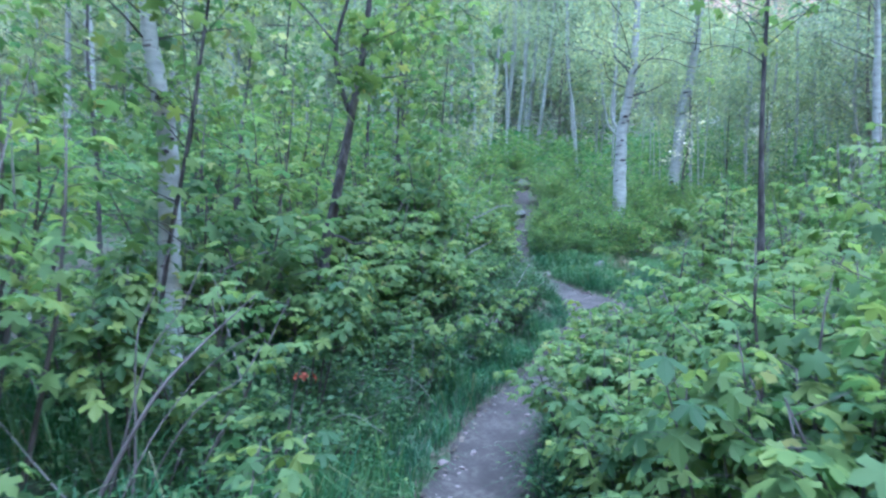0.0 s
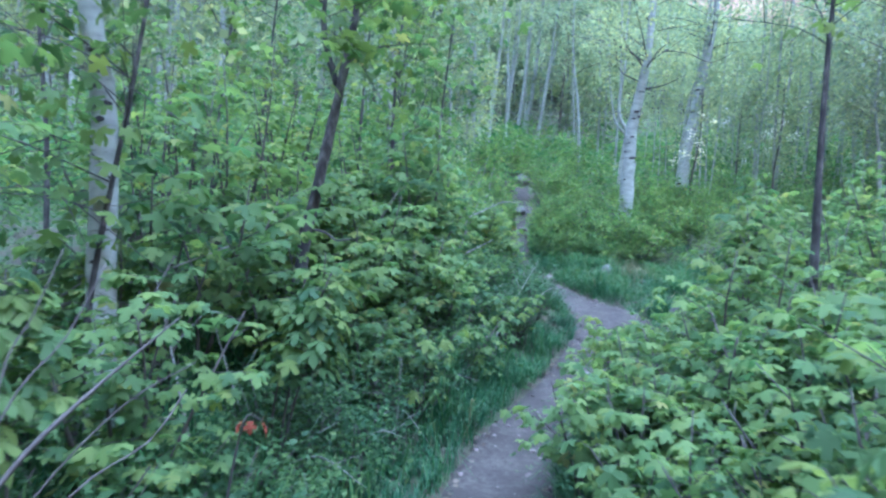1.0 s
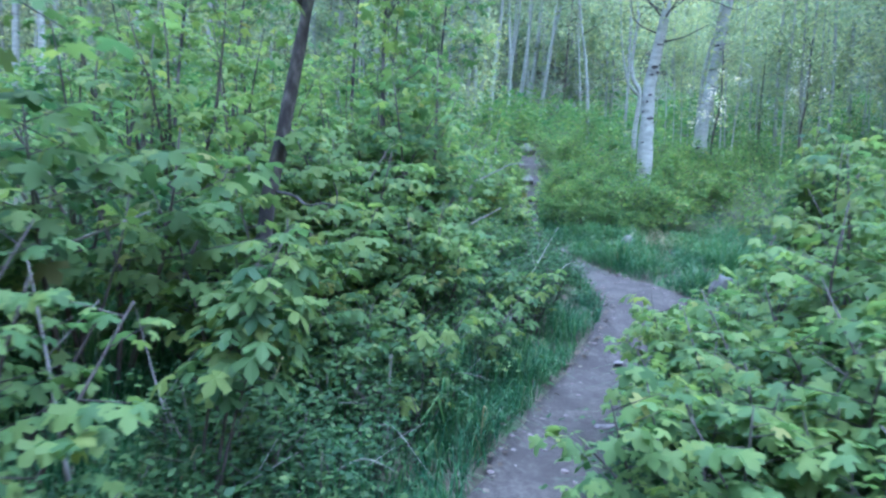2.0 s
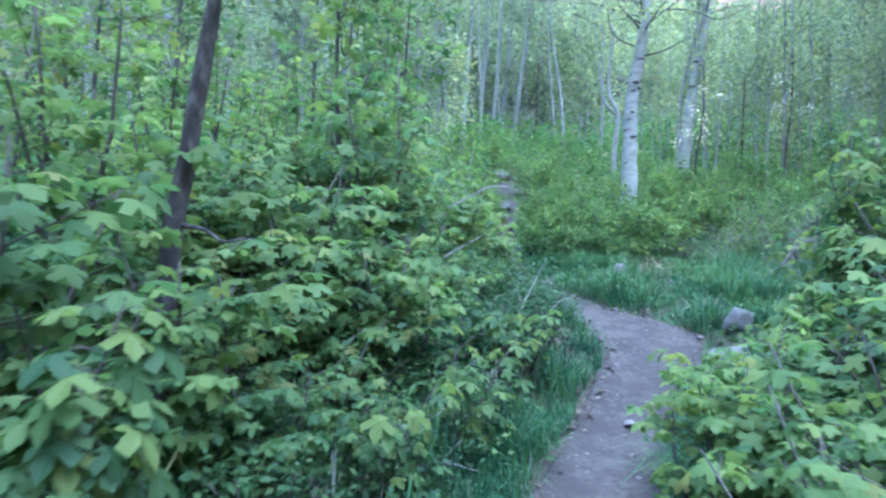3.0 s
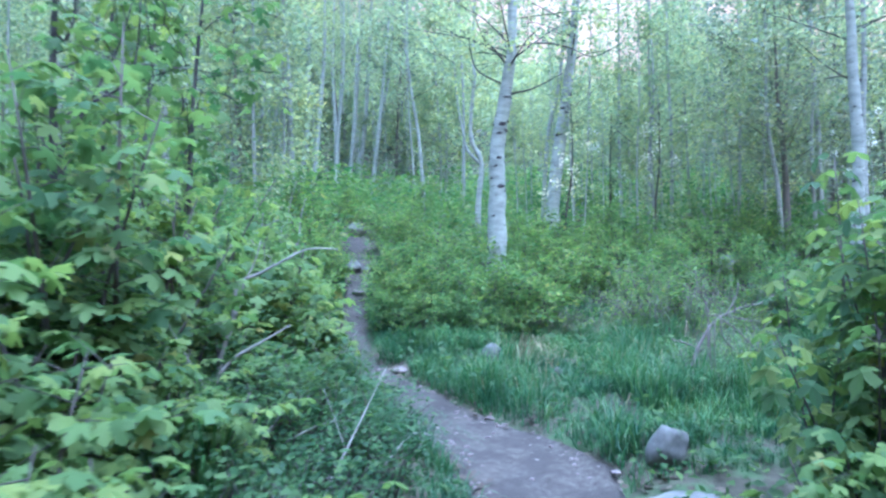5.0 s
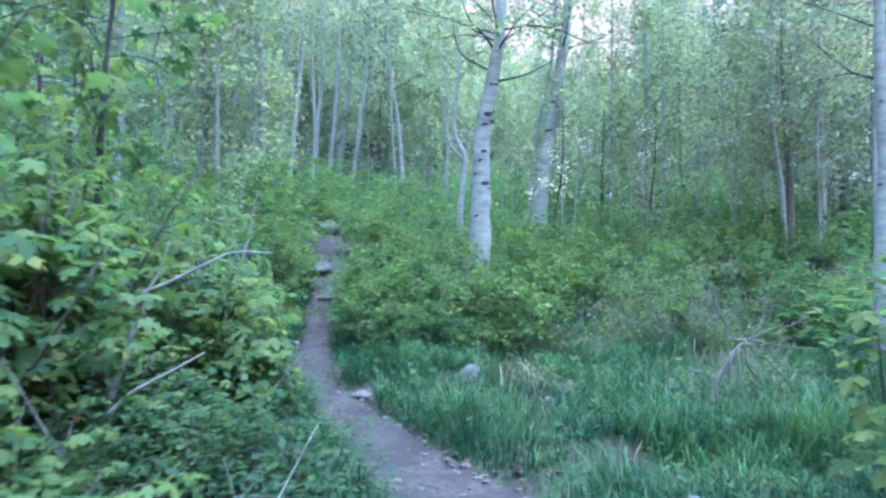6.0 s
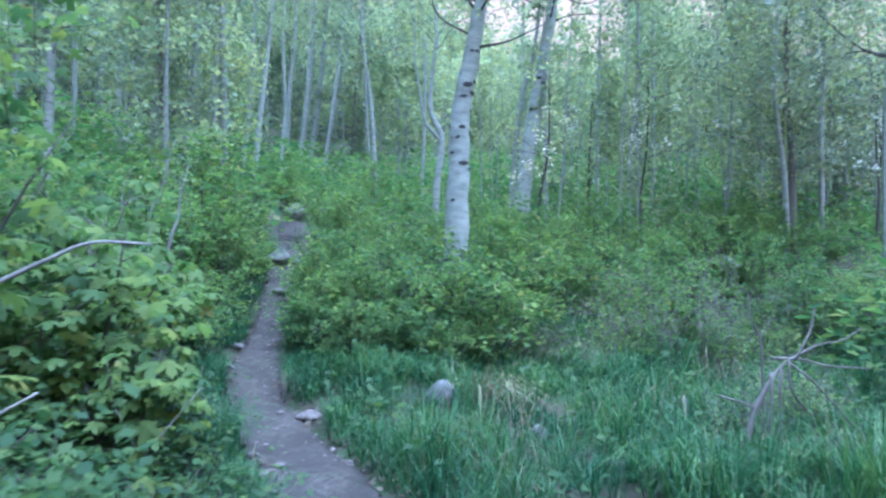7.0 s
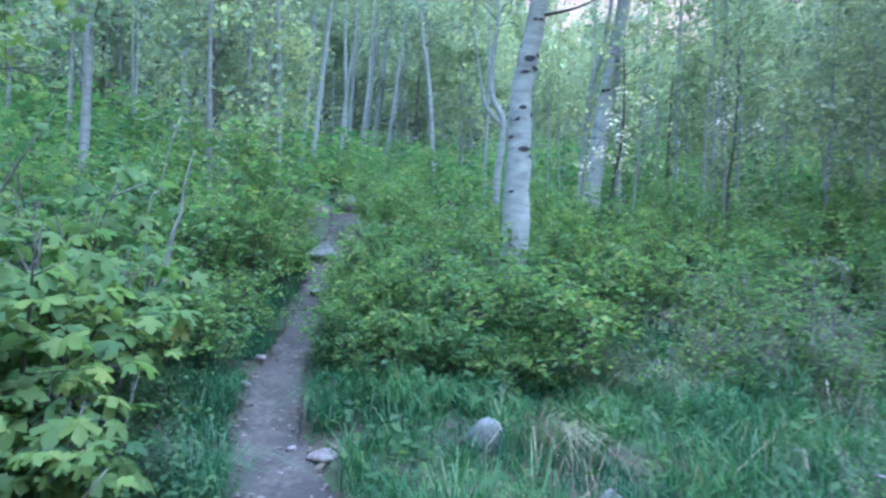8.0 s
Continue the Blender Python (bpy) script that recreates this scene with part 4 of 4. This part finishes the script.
# ---- grass ----
def grass_patch(name, rng, places, lo, hi, mat, lean=0.5, width=0.006, label="", category="grass", spread=None, fine=True):
    """Blades of three segments. spread: the way each blade leans, for tufts that open from their middle."""
    n = len(places)
    P = np.array([(x, y, land(x, y) - 0.01) for x, y in places])
    a = rng.uniform(0, 2 * np.pi, n) if spread is None else np.asarray(spread) + rng.normal(0, 0.5, n)
    tuft = np.array([0.95 + 1.3 * noise.noise((x * 2.2, y * 2.2, 4)) + 0.5 * noise.noise((x * 0.8, y * 0.8, 8)) for x, y in places])
    L = (rng.uniform(lo, hi, n) * np.clip(tuft, 0.3, 1.7))[:, None]
    out = np.stack([np.cos(a), np.sin(a), np.zeros(n)], 1)
    side = np.stack([-np.sin(a), np.cos(a), np.zeros(n)], 1) * (width * rng.uniform(0.7, 1.4, n))[:, None]
    b = rng.uniform(0.15, 1.0, n)[:, None] * lean
    up = np.array([0, 0, 1.0])
    p1 = P + L * (up * 0.42 + out * 0.12 * b)
    p2 = P + L * (up * (0.78 - 0.06 * b) + out * 0.38 * b)
    p3 = P + L * (up * np.maximum(0.98 - 0.34 * b, 0.05) + out * 0.78 * b)
    V = np.stack([P - side, P + side, p1 - side * 0.9, p1 + side * 0.9, p2 - side * 0.65, p2 + side * 0.65, p3], 1).reshape(-1, 3)
    T = np.array([(0, 1, 3), (0, 3, 2), (2, 3, 5), (2, 5, 4), (4, 5, 6)])
    if not fine:
        V = np.stack([P - side, P + side, p2 - side * 0.8, p2 + side * 0.8, p3], 1).reshape(-1, 3)
        T = np.array([(0, 1, 3), (0, 3, 2), (2, 3, 4)])
    F = (T[None] + (np.arange(n) * (7 if fine else 5))[:, None, None]).reshape(-1, 3)
    return tagged(mesh_object(name, V, F, mat), label, category, kind="stuff")


gr = np.random.default_rng(77)
spots, ways = [], []
for c in range(1050):                              # meadow tufts beyond the bend
    x, y = gr.uniform(1.6, 7.5), gr.uniform(8.3, 12.4) if c % 3 else gr.uniform(11.6, 13.2)
    if noise.noise((x * 1.1, y * 1.1, 14)) > 0.36 and c % 3:
        continue
    if x - trail_x(y) < float(np.interp(y, TY, TW)) + 0.12 or (y < 8.5 and 2.2 < x < 2.9):
        continue
    for k in range(int(gr.integers(16, 44))):
        a, r = gr.uniform(0, 6.28), abs(gr.normal(0, 0.055))
        px, py = x + math.cos(a) * r, y + math.sin(a) * r
        if abs(px - trail_x(py)) > float(np.interp(py, TY, TW)) + 0.05:
            spots.append((px, py))
            ways.append(a)
grass_patch("meadow_grass", gr, spots, 0.11, 0.33, GRASS, 1.9, 0.0034, "lush blue green grass tufts in the clearing beside the trail", spread=ways)
spots = []
for c in range(34000):                               # short turf between the tufts
    x, y = gr.uniform(1.7, 7.5), gr.uniform(8.2, 12.6)
    if x - trail_x(y) > float(np.interp(y, TY, TW)) + 0.02 and noise.noise((x * 1.6, y * 1.6, 21)) < 0.42:
        spots.append((x, y))
grass_patch("short_turf", gr, spots, 0.05, 0.14, GRASS, 1.6, 0.003, "short uneven turf between the grass tufts", fine=False)
spots = []
for c in range(1300):                               # rank grass in the shade under the maples
    x, y = gr.uniform(-3.2, 0.6), gr.uniform(1.2, 8.2)
    if trail_x(y) - x > 0.55:
        spots += [(x + gx, y + gy) for gx, gy in gr.normal(0, 0.07, (16, 2))]
grass_patch("shade_grass", gr, spots, 0.18, 0.5, GRASS, 1.3, 0.004, "rank dark green grass under the maple bushes", fine=False)
spots = []
for c in range(1350):                               # along the edges of the trail
    y = gr.uniform(0.5, 17)
    s = gr.choice([-1, 1])
    if s > 0 and 7.5 < y < 12.5 and c % 4:
        continue
    x = trail_x(y) + s * (float(np.interp(y, TY, TW)) + abs(gr.normal(0.1, 0.16)) + 0.05)
    spots += [(x + gx, y + gy) for gx, gy in gr.normal(0, 0.05, (20, 2))]
spots = [p for p in spots if abs(p[0] - trail_x(p[1])) > float(np.interp(p[1], TY, TW)) + 0.02 and math.hypot(p[0] - 2.36, p[1] - 7.92) > 0.33 and math.hypot(p[0] - 2.55, p[1] - 8.3) > 0.25]
grass_patch("trail_edge_grass", gr, spots, 0.08, 0.26, GRASS, 1.8, 0.0034, "green grass tufts fringing the dirt trail")
spots = [(x, y) for cx, cy, n in [(4.0, 9.85, 120), (4.4, 9.9, 90), (4.9, 11.5, 60), (3.9, 12.0, 130), (4.6, 12.4, 130), (3.4, 12.2, 80), (5.6, 12.2, 90)] for x, y in gr.normal(0, 0.085, (n, 2)) + np.array([cx, cy])]
flat = []
for c in range(60):                                 # beaten-down thatch between the tufts
    x, y = gr.uniform(2.1, 6.5), gr.uniform(9, 12.8)
    if noise.noise((x * 1.1, y * 1.1, 14)) > -0.05:
        flat += [(x + gx, y + gy) for gx, gy in gr.normal(0, 0.13, (18, 2))]
grass_patch("thatch", gr, flat, 0.1, 0.3, STRAW, 2.2, 0.0025, "flattened pale thatch between green grass tufts")
grass_patch("dry_grass", gr, spots, 0.15, 0.36, STRAW, 2.4, 0.003, "bleached dry straw bent over in the meadow")

spots = [(2.6 + 0.1 * gr.random(), 10.92 + gr.normal(0, 0.025)) for c in range(75)]
grass_patch("straw_tuft", gr, spots, 0.22, 0.36, STRAW, 2.6, 0.0028, "bleached tuft of dry grass bent over beside a boulder", spread=[-0.7] * 75)
spots, ways = [], []
for c in range(95):                                # tall tufts round the dead sapling
    x, y = gr.uniform(2.9, 5.4), gr.uniform(9.0, 9.75)
    for k in range(24):
        a, r = gr.uniform(0, 6.28), abs(gr.normal(0, 0.05))
        spots.append((x + math.cos(a) * r, y + math.sin(a) * r))
        ways.append(a)
grass_patch("tall_grass", gr, spots, 0.18, 0.4, GRASS, 1.7, 0.0034, "tall green grass tufts round a dead sapling", spread=ways)

# ---- dead branches ----
def sticks(name, label, lines, r, mat=DEAD):
    """Forked dead wood: the first line is the stem, the others spring from it."""
    root = thing(name, label, "branch", "dead wood")
    root.matrix_basis = Matrix.Translation(lines[0][0])
    for i, pts in enumerate(lines):
        limb("stem" if i == 0 else "fork", [Vector(q) - Vector(lines[0][0]) for q in pts], r if i == 0 else r * 0.3, r * 0.15, mat, root, 6, 4, i)
    return root


def on(x, y, h):
    return (x, y, land(x, y) + h)


sticks("dead_sapling", "broken grey dead sapling with bare forks in the grass", [
    [on(3.54, 9.7, -0.05), (3.62, 9.7, 1.12), (3.69, 9.7, 1.25), (3.78, 9.7, 1.37), (3.86, 9.7, 1.43)],
    [(3.76, 9.72, 1.43), (3.94, 9.72, 1.42), (4.13, 9.72, 1.38), (4.4, 9.72, 1.36)],
    [(3.84, 9.71, 1.41), (3.98, 9.75, 1.45), (4.09, 9.75, 1.49), (4.24, 9.75, 1.51), (4.37, 9.75, 1.57)],
    [(3.85, 9.7, 1.42), (3.85, 9.68, 1.27), (3.95, 9.68, 1.16), (4.09, 9.68, 1.02)],
    [(3.73, 9.69, 1.36), (3.71, 9.66, 1.25), (3.68, 9.64, 1.05), (3.66, 9.62, 0.9)],
    [(3.41, 9.68, 1.26), (3.52, 9.69, 1.23), (3.67, 9.7, 1.18)],
    [(3.8, 9.7, 1.38), (3.77, 9.67, 1.2), (3.75, 9.64, 0.95)], [(3.86, 9.7, 1.4), (3.98, 9.66, 1.3), (4.14, 9.62, 1.12), (4.2, 9.6, 1.05)], [(3.9, 9.71, 1.42), (4.0, 9.72, 1.56), (4.04, 9.73, 1.68)]], 0.023, GREY_WOOD)
sticks("dead_stick", "thin grey leafless stick standing in the shrubs", [[on(3.96, 9.99, -0.05), (3.93, 9.99, 1.44), (3.9, 9.99, 1.54), (3.85, 9.99, 1.64), (3.84, 9.99, 1.75), (3.79, 9.99, 1.78), (3.7, 9.99, 1.87), (3.65, 9.99, 1.96)],
       [(3.91, 9.99, 1.5), (3.99, 10.0, 1.57), (4.04, 10.0, 1.68), (4.07, 10.0, 1.79)]], 0.008, GREY_WOOD)
sticks("fallen_branch", "long grey fallen branch lying through the bushes", [[on(-2.9, 4.5, 0.5), on(-2.2, 4.7, 0.62), on(-1.7, 4.85, 0.85), on(-1.25, 4.95, 1.1)], [on(-2.2, 4.7, 0.62), on(-1.8, 4.5, 0.95), on(-1.7, 4.4, 1.15)]], 0.022)
sticks("fallen_branch", "thin pale dead stick leaning in the leaves", [[on(-1.15, 4.1, 0.35), on(-1.3, 4.25, 0.7), on(-1.42, 4.35, 1.0)], [on(-1.3, 4.25, 0.7), on(-1.15, 4.3, 0.9)]], 0.01)
for i in range(16):                                  # dry twigs leaning out of the bushes at the trail
    y = 1.6 + i * 0.62
    s = -1 if i % 4 else 1
    if s > 0 and y > 6:
        s = -1
    x = trail_x(y) + s * (float(np.interp(y, TY, TW)) + 0.5 + 0.25 * (i % 3))
    a, b = 0.5 * math.sin(i * 2.1), 0.4 * math.cos(i * 1.3)
    sticks("dead_stick", "dry pale twig leaning among green leaves", [[on(x, y, 0.0), on(x + a * 0.5, y + b * 0.5, 0.3), on(x + a, y + b, 0.5 + 0.1 * (i % 3))],
           [on(x + a * 0.5, y + b * 0.5, 0.3), on(x + a * 0.3, y + b * 0.9, 0.5)]], 0.008)
dry = random.Random(88)
for i in range(18):                                  # dry stems fallen at the foot of the bushes
    y = 4.2 + 0.26 * i
    x = trail_x(y) - float(np.interp(y, TY, TW)) - dry.uniform(0.28, 0.85)
    a, n = dry.uniform(-0.9, 0.9), dry.uniform(0.3, 0.6)
    dx, dy = n * math.cos(a), n * math.sin(a)
    sticks("dead_stick", "thin pale dry stem lying over low leaves", [[on(x - dx / 2, y - dy / 2, 0.14), on(x, y, 0.24 + dry.uniform(0, 0.1)), on(x + dx / 2, y + dy / 2, 0.2 + dry.uniform(0, 0.16))],
           [on(x, y, 0.24), on(x + dx * 0.3 - dy * 0.2, y + dy * 0.3 + dx * 0.2, 0.36)]], 0.006)
sticks("bare_stems", "bare dark maple stems leaning out of the thicket", [
    [on(-1.35, 2.30, -0.03), (-1.20, 2.42, 0.65), (-1.04, 2.53, 1.01), (-0.93, 2.7, 1.18), (-0.76, 2.89, 1.37)],
    [on(-1.30, 2.34, -0.03), (-1.17, 2.46, 0.65), (-1.09, 2.61, 1.14), (-1.02, 2.77, 1.32), (-0.98, 2.9, 1.51)],
    [on(-1.25, 2.38, -0.03), (-1.14, 2.50, 0.65), (-1.08, 2.74, 0.89), (-0.93, 2.93, 1.1), (-0.78, 3.09, 1.2)],
    [on(-1.20, 2.42, -0.03), (-1.11, 2.54, 0.65), (-1.2, 2.78, 1.18), (-1.19, 2.91, 1.35), (-1.17, 3.03, 1.54)],
    [on(-1.15, 2.46, -0.03), (-1.08, 2.58, 0.65), (-0.91, 2.6, 0.96), (-0.79, 2.77, 1.05), (-0.74, 2.9, 1.16)]
], 0.014, TWIG)
sticks("bare_stems", "pale leafless stems leaning above the trail bank", [[on(0.55, 12.1, -0.05), (0.66, 12.15, 1.95), (0.72, 12.16, 2.18), (0.74, 12.16, 2.39), (0.79, 12.17, 2.59)],
       [on(0.54, 12.12, 0.0), (0.54, 12.12, 2.17), (0.6, 12.14, 2.33), (0.64, 12.14, 2.56), (0.7, 12.16, 2.77)],
       [on(0.26, 12.05, 0.0), (0.26, 12.05, 2.1), (0.31, 12.07, 2.23), (0.36, 12.08, 2.28), (0.53, 12.12, 2.37)],
       [on(0.36, 12.08, 0.0), (0.36, 12.08, 2.2), (0.36, 12.08, 2.33), (0.37, 12.08, 2.43)]], 0.018)
snag = limb("dead_branch", [(0.16, 9.2, 0.85), (0.18, 9.22, 1.23), (0.22, 9.22, 1.39), (0.26, 9.22, 1.5), (0.27, 9.22, 1.66), (0.31, 9.22, 1.74), (0.41, 9.22, 1.785), (0.57, 9.22, 1.87), (0.7, 9.22, 1.93), (0.88, 9.22, 1.93)], 0.017, 0.004, DEAD, None, 8, 5)
limb("fork", [(0.18, 9.1, 1.2), (0.29, 9.1, 1.31), (0.45, 9.1, 1.4), (0.59, 9.1, 1.48)], 0.012, 0.004, DEAD, snag, 6, 4)
limb("fork", [(0.25, 9.22, 1.5), (0.31, 9.2, 1.62), (0.32, 9.2, 1.72), (0.38, 9.2, 1.84), (0.42, 9.2, 1.98)], 0.009, 0.003, DEAD, snag, 6, 4)
tagged(snag, "bleached crooked dead branch standing among maple leaves", "branch", "dead wood")


# ---- blossoming serviceberry behind the white trunks ----
def serviceberry(x, y, h, seed, blossoms):
    t = tree("serviceberry", "slender serviceberry tree with white blossom clusters", "tree", "blossoming trees", seed, leaning(h, 0.1, seed), 0.035, 0.008, TWIG, 0.4, 0.7, 260, 0.06, HAZED_ASPEN_LEAF, 6, 14)
    put(t, x, y)
    rng = np.random.default_rng(seed)
    P = []
    for c in range(blossoms):
        a, r, z = rng.uniform(0, 6.28), rng.uniform(0.1, 0.65), rng.uniform(0.45, 0.9) * h
        P.append(np.array([math.cos(a) * r, math.sin(a) * r, z]) + rng.normal(0, 0.055, (22, 3)))
    P = np.concatenate(P)
    leaves("blossom", rng, P, rand_dirs(rng, len(P), 0.2), ups(rng, len(P), 0.7), rng.uniform(0.03, 0.055, len(P)), ROUND, PETAL, t, "white petals")


serviceberry(7.55, 16.9, 3.0, 501, 14)
serviceberry(5.5, 16.4, 2.9, 502, 8)
serviceberry(7.0, 17.8, 2.9, 503, 5)
serviceberry(11.2, 15.8, 3.2, 504, 12)


# ---- pebbles and crumbs on the trail ----
def pebbles():
    rng = np.random.default_rng(12)
    bm = bmesh.new()
    bmesh.ops.create_icosphere(bm, subdivisions=1, radius=1)
    base_v = np.array([tuple(v.co) for v in bm.verts])
    base_f = np.array([[v.index for v in f.verts] for f in bm.faces])
    bm.free()
    V, F = [], []
    for i in range(900):
        y = rng.uniform(2, 21)
        w = float(np.interp(y, TY, TW))
        side = rng.choice([-1, 1]) * (1 - abs(rng.normal(0, 0.35)))
        x = trail_x(y) + side * w
        r = rng.uniform(0.006, 0.018) * (1.8 if rng.random() < 0.1 else 1)
        v = base_v * (1 + rng.normal(0, 0.18, (len(base_v), 1))) * np.array([r * rng.uniform(0.8, 1.5), r * rng.uniform(0.8, 1.5), r * 0.6])
        F.append(base_f + len(V) * len(base_v))
        V.append(v + np.array([x, y, land(x, y) - 0.012 * (1 - side * side) + r * 0.2]))
    ob = mesh_object("pebbles", np.concatenate(V), np.concatenate(F), GRAVEL)
    tagged(ob, "small grey pebbles scattered over the trail", "pebbles", kind="stuff")


pebbles()


# ---- maple saplings at the trail's edge, leaf by leaf ----
def leaf_mesh(k):
    v, f = LOBED
    v = v * 0.1
    v = v + np.stack([0 * v[:, 0], 0 * v[:, 0], -(0.5 + 0.8 * k) * v[:, 1] ** 2 * 3 - (0.6 - 0.5 * k) * np.abs(v[:, 0]) ** 1.5], 1)
    me = bpy.data.meshes.new("leaf")
    me.from_pydata(v.tolist(), [], f)
    me.materials.append(MAPLE_SINGLE)
    return me


LEAF = [leaf_mesh(k) for k in (0.0, 0.5, 1.0)]


def maple_sapling(x, y, h, seed, lean):
    """A young maple of a few stems; every leaf is a piece of its own."""
    rng = random.Random(seed)
    root = thing("maple_sapling", "small maple sapling with broad lobed leaves on thin stems", "sapling", "maple saplings at the trail edge")
    root.matrix_basis = Matrix.Translation((x, y, land(x, y)))
    for st in range(3):
        a = rng.uniform(0, 6.28)
        top = Vector((lean * 0.5 + 0.25 * math.cos(a), 0.25 * math.sin(a), h * rng.uniform(0.75, 1.0)))
        pts = [Vector((0.03 * math.cos(a), 0.03 * math.sin(a), -0.04)), top * 0.5 + Vector((rng.gauss(0, 0.04), rng.gauss(0, 0.04), 0.05)), top]
        stem = limb("stem", pts, 0.008, 0.0025, TWIG, root, 5, 4, st)
        line = smooth_line(pts, 12)
        n, low = max(13, int(15 * h)), 0.6 if x < -0.7 else 0.25
        for k in range(n):
            q = line[int((low + (1 - low) * k / (n - 1)) * (len(line) - 1))]
            for side in (0, 1):
                la = k * 1.57 + side * math.pi + rng.gauss(0, 0.3)
                out = Vector((math.cos(la), math.sin(la), 0.25))
                e = q + out * rng.uniform(0.05, 0.15) * (1.25 - 0.75 * k / n)
                lf = new("leaf", LEAF[rng.randrange(3)])
                lf.parent = stem
                turn = (Vector((out.x, out.y, rng.uniform(-0.6, 0.1)))).to_track_quat("Y", "Z").to_matrix().to_4x4()
                lf.matrix_basis = Matrix.Translation(e) @ turn @ pose(0, 0, 0, 0, rng.gauss(0, 14), 0) @ Matrix.Scale(rng.uniform(0.65, 1.15), 4)
                limb("leafstalk", [q, q.lerp(e, 0.6) + Vector((0, 0, 0.01)), e], 0.0016, 0.001, TWIG, stem, 3, 1)
    return root


for i, (x, y, h, lean) in enumerate([(-0.86, 4.4, 1.2, 0.1), (-0.62, 2.3, 0.8, 0.1), (-1.25, 2.9, 1.45, 0.2), (-0.1, 5.6, 0.65, 0.2), (0.2, 6.4, 0.6, 0.25), (0.78, 3.3, 0.7, -0.15), (1.05, 4.1, 0.65, -0.1), (1.5, 5.75, 0.55, -0.2), (2.72, 7.28, 1.85, 0.0), (2.95, 7.55, 1.6, 0.1), (2.55, 7.0, 1.35, -0.1), (2.78, 7.05, 1.6, 0.0), (0.62, 7.5, 0.6, 0.2), (0.75, 9.6, 0.7, 0.25), (0.9, 2.0, 1.12, -0.1), (1.15, 2.15, 1.3, 0.0), (0.92, 2.55, 1.0, -0.05), (1.2, 1.75, 1.3, 0.0)]):
    maple_sapling(x, y, h, 600 + i, lean)


# a withered sprig among the green ones
RUSTY = leaf_material("rusty_leaf", [(0.0, (0.1, 0.025, 0.012)), (0.5, (0.15, 0.04, 0.018)), (1.0, (0.19, 0.06, 0.03))], 0.1, 0.8, 0.3)


def withered_sprig(x, y, z):
    root = thing("withered_sprig", "withered orange red maple leaves on a thin stem", "sprig", "")
    g = land(x, y)
    root.matrix_basis = Matrix.Translation((x, y, g))
    h = z - g
    stem = limb("stem", [Vector((-0.12, 0.05, -0.04)), Vector((-0.08, 0.03, h * 0.6)), Vector((-0.02, 0.0, h)), Vector((0.04, -0.01, h + 0.01))], 0.006, 0.002, TWIG, root, 5, 4, 2)
    for k, (dx, turn, tilt, size) in enumerate([(-0.03, 100, -55, 0.5), (0.0, 200, -60, 0.4), (0.04, -70, -50, 0.5)]):
        me = LEAF[k].copy()
        me.materials.clear()
        me.materials.append(RUSTY)
        lf = new("leaf", me)
        lf.parent = stem
        lf.matrix_basis = pose(dx, 0, h, 0, 0, turn) @ pose(0, 0, 0, tilt, 0, 0) @ Matrix.Scale(size, 4)
    return root


withered_sprig(-0.62, 3.15, 1.0)


# ---- fallen leaves along the trail ----
BROWN_LEAF = leaf_material("fallen_leaf", [(0.0, (0.045, 0.038, 0.03)), (0.5, (0.075, 0.065, 0.05)), (1.0, (0.13, 0.118, 0.095))], 0.1, 0.8, 0.3)


def fallen_leaves():
    rng = np.random.default_rng(44)
    P = []
    for i in range(4200):
        y = rng.uniform(1.5, 18)
        w = float(np.interp(y, TY, TW))
        x = trail_x(y) + rng.choice([-1, 1]) * (w + rng.normal(0.12, 0.16)) if i % 5 else rng.uniform(-1.5, 5.5)
        if abs(x - trail_x(y)) < w * 0.75:
            continue
        P.append((x, y, land(x, y) + 0.012))
    n = len(P)
    ob = leaves("fallen_leaves", rng, np.array(P), rand_dirs(rng, n, 0.1, 0.5), ups(rng, n, 0.35), rng.uniform(0.02, 0.055, n), ROUND, BROWN_LEAF, None)
    tagged(ob, "dry brown fallen leaves littering the trail edges", "leaf litter", kind="stuff")


fallen_leaves()
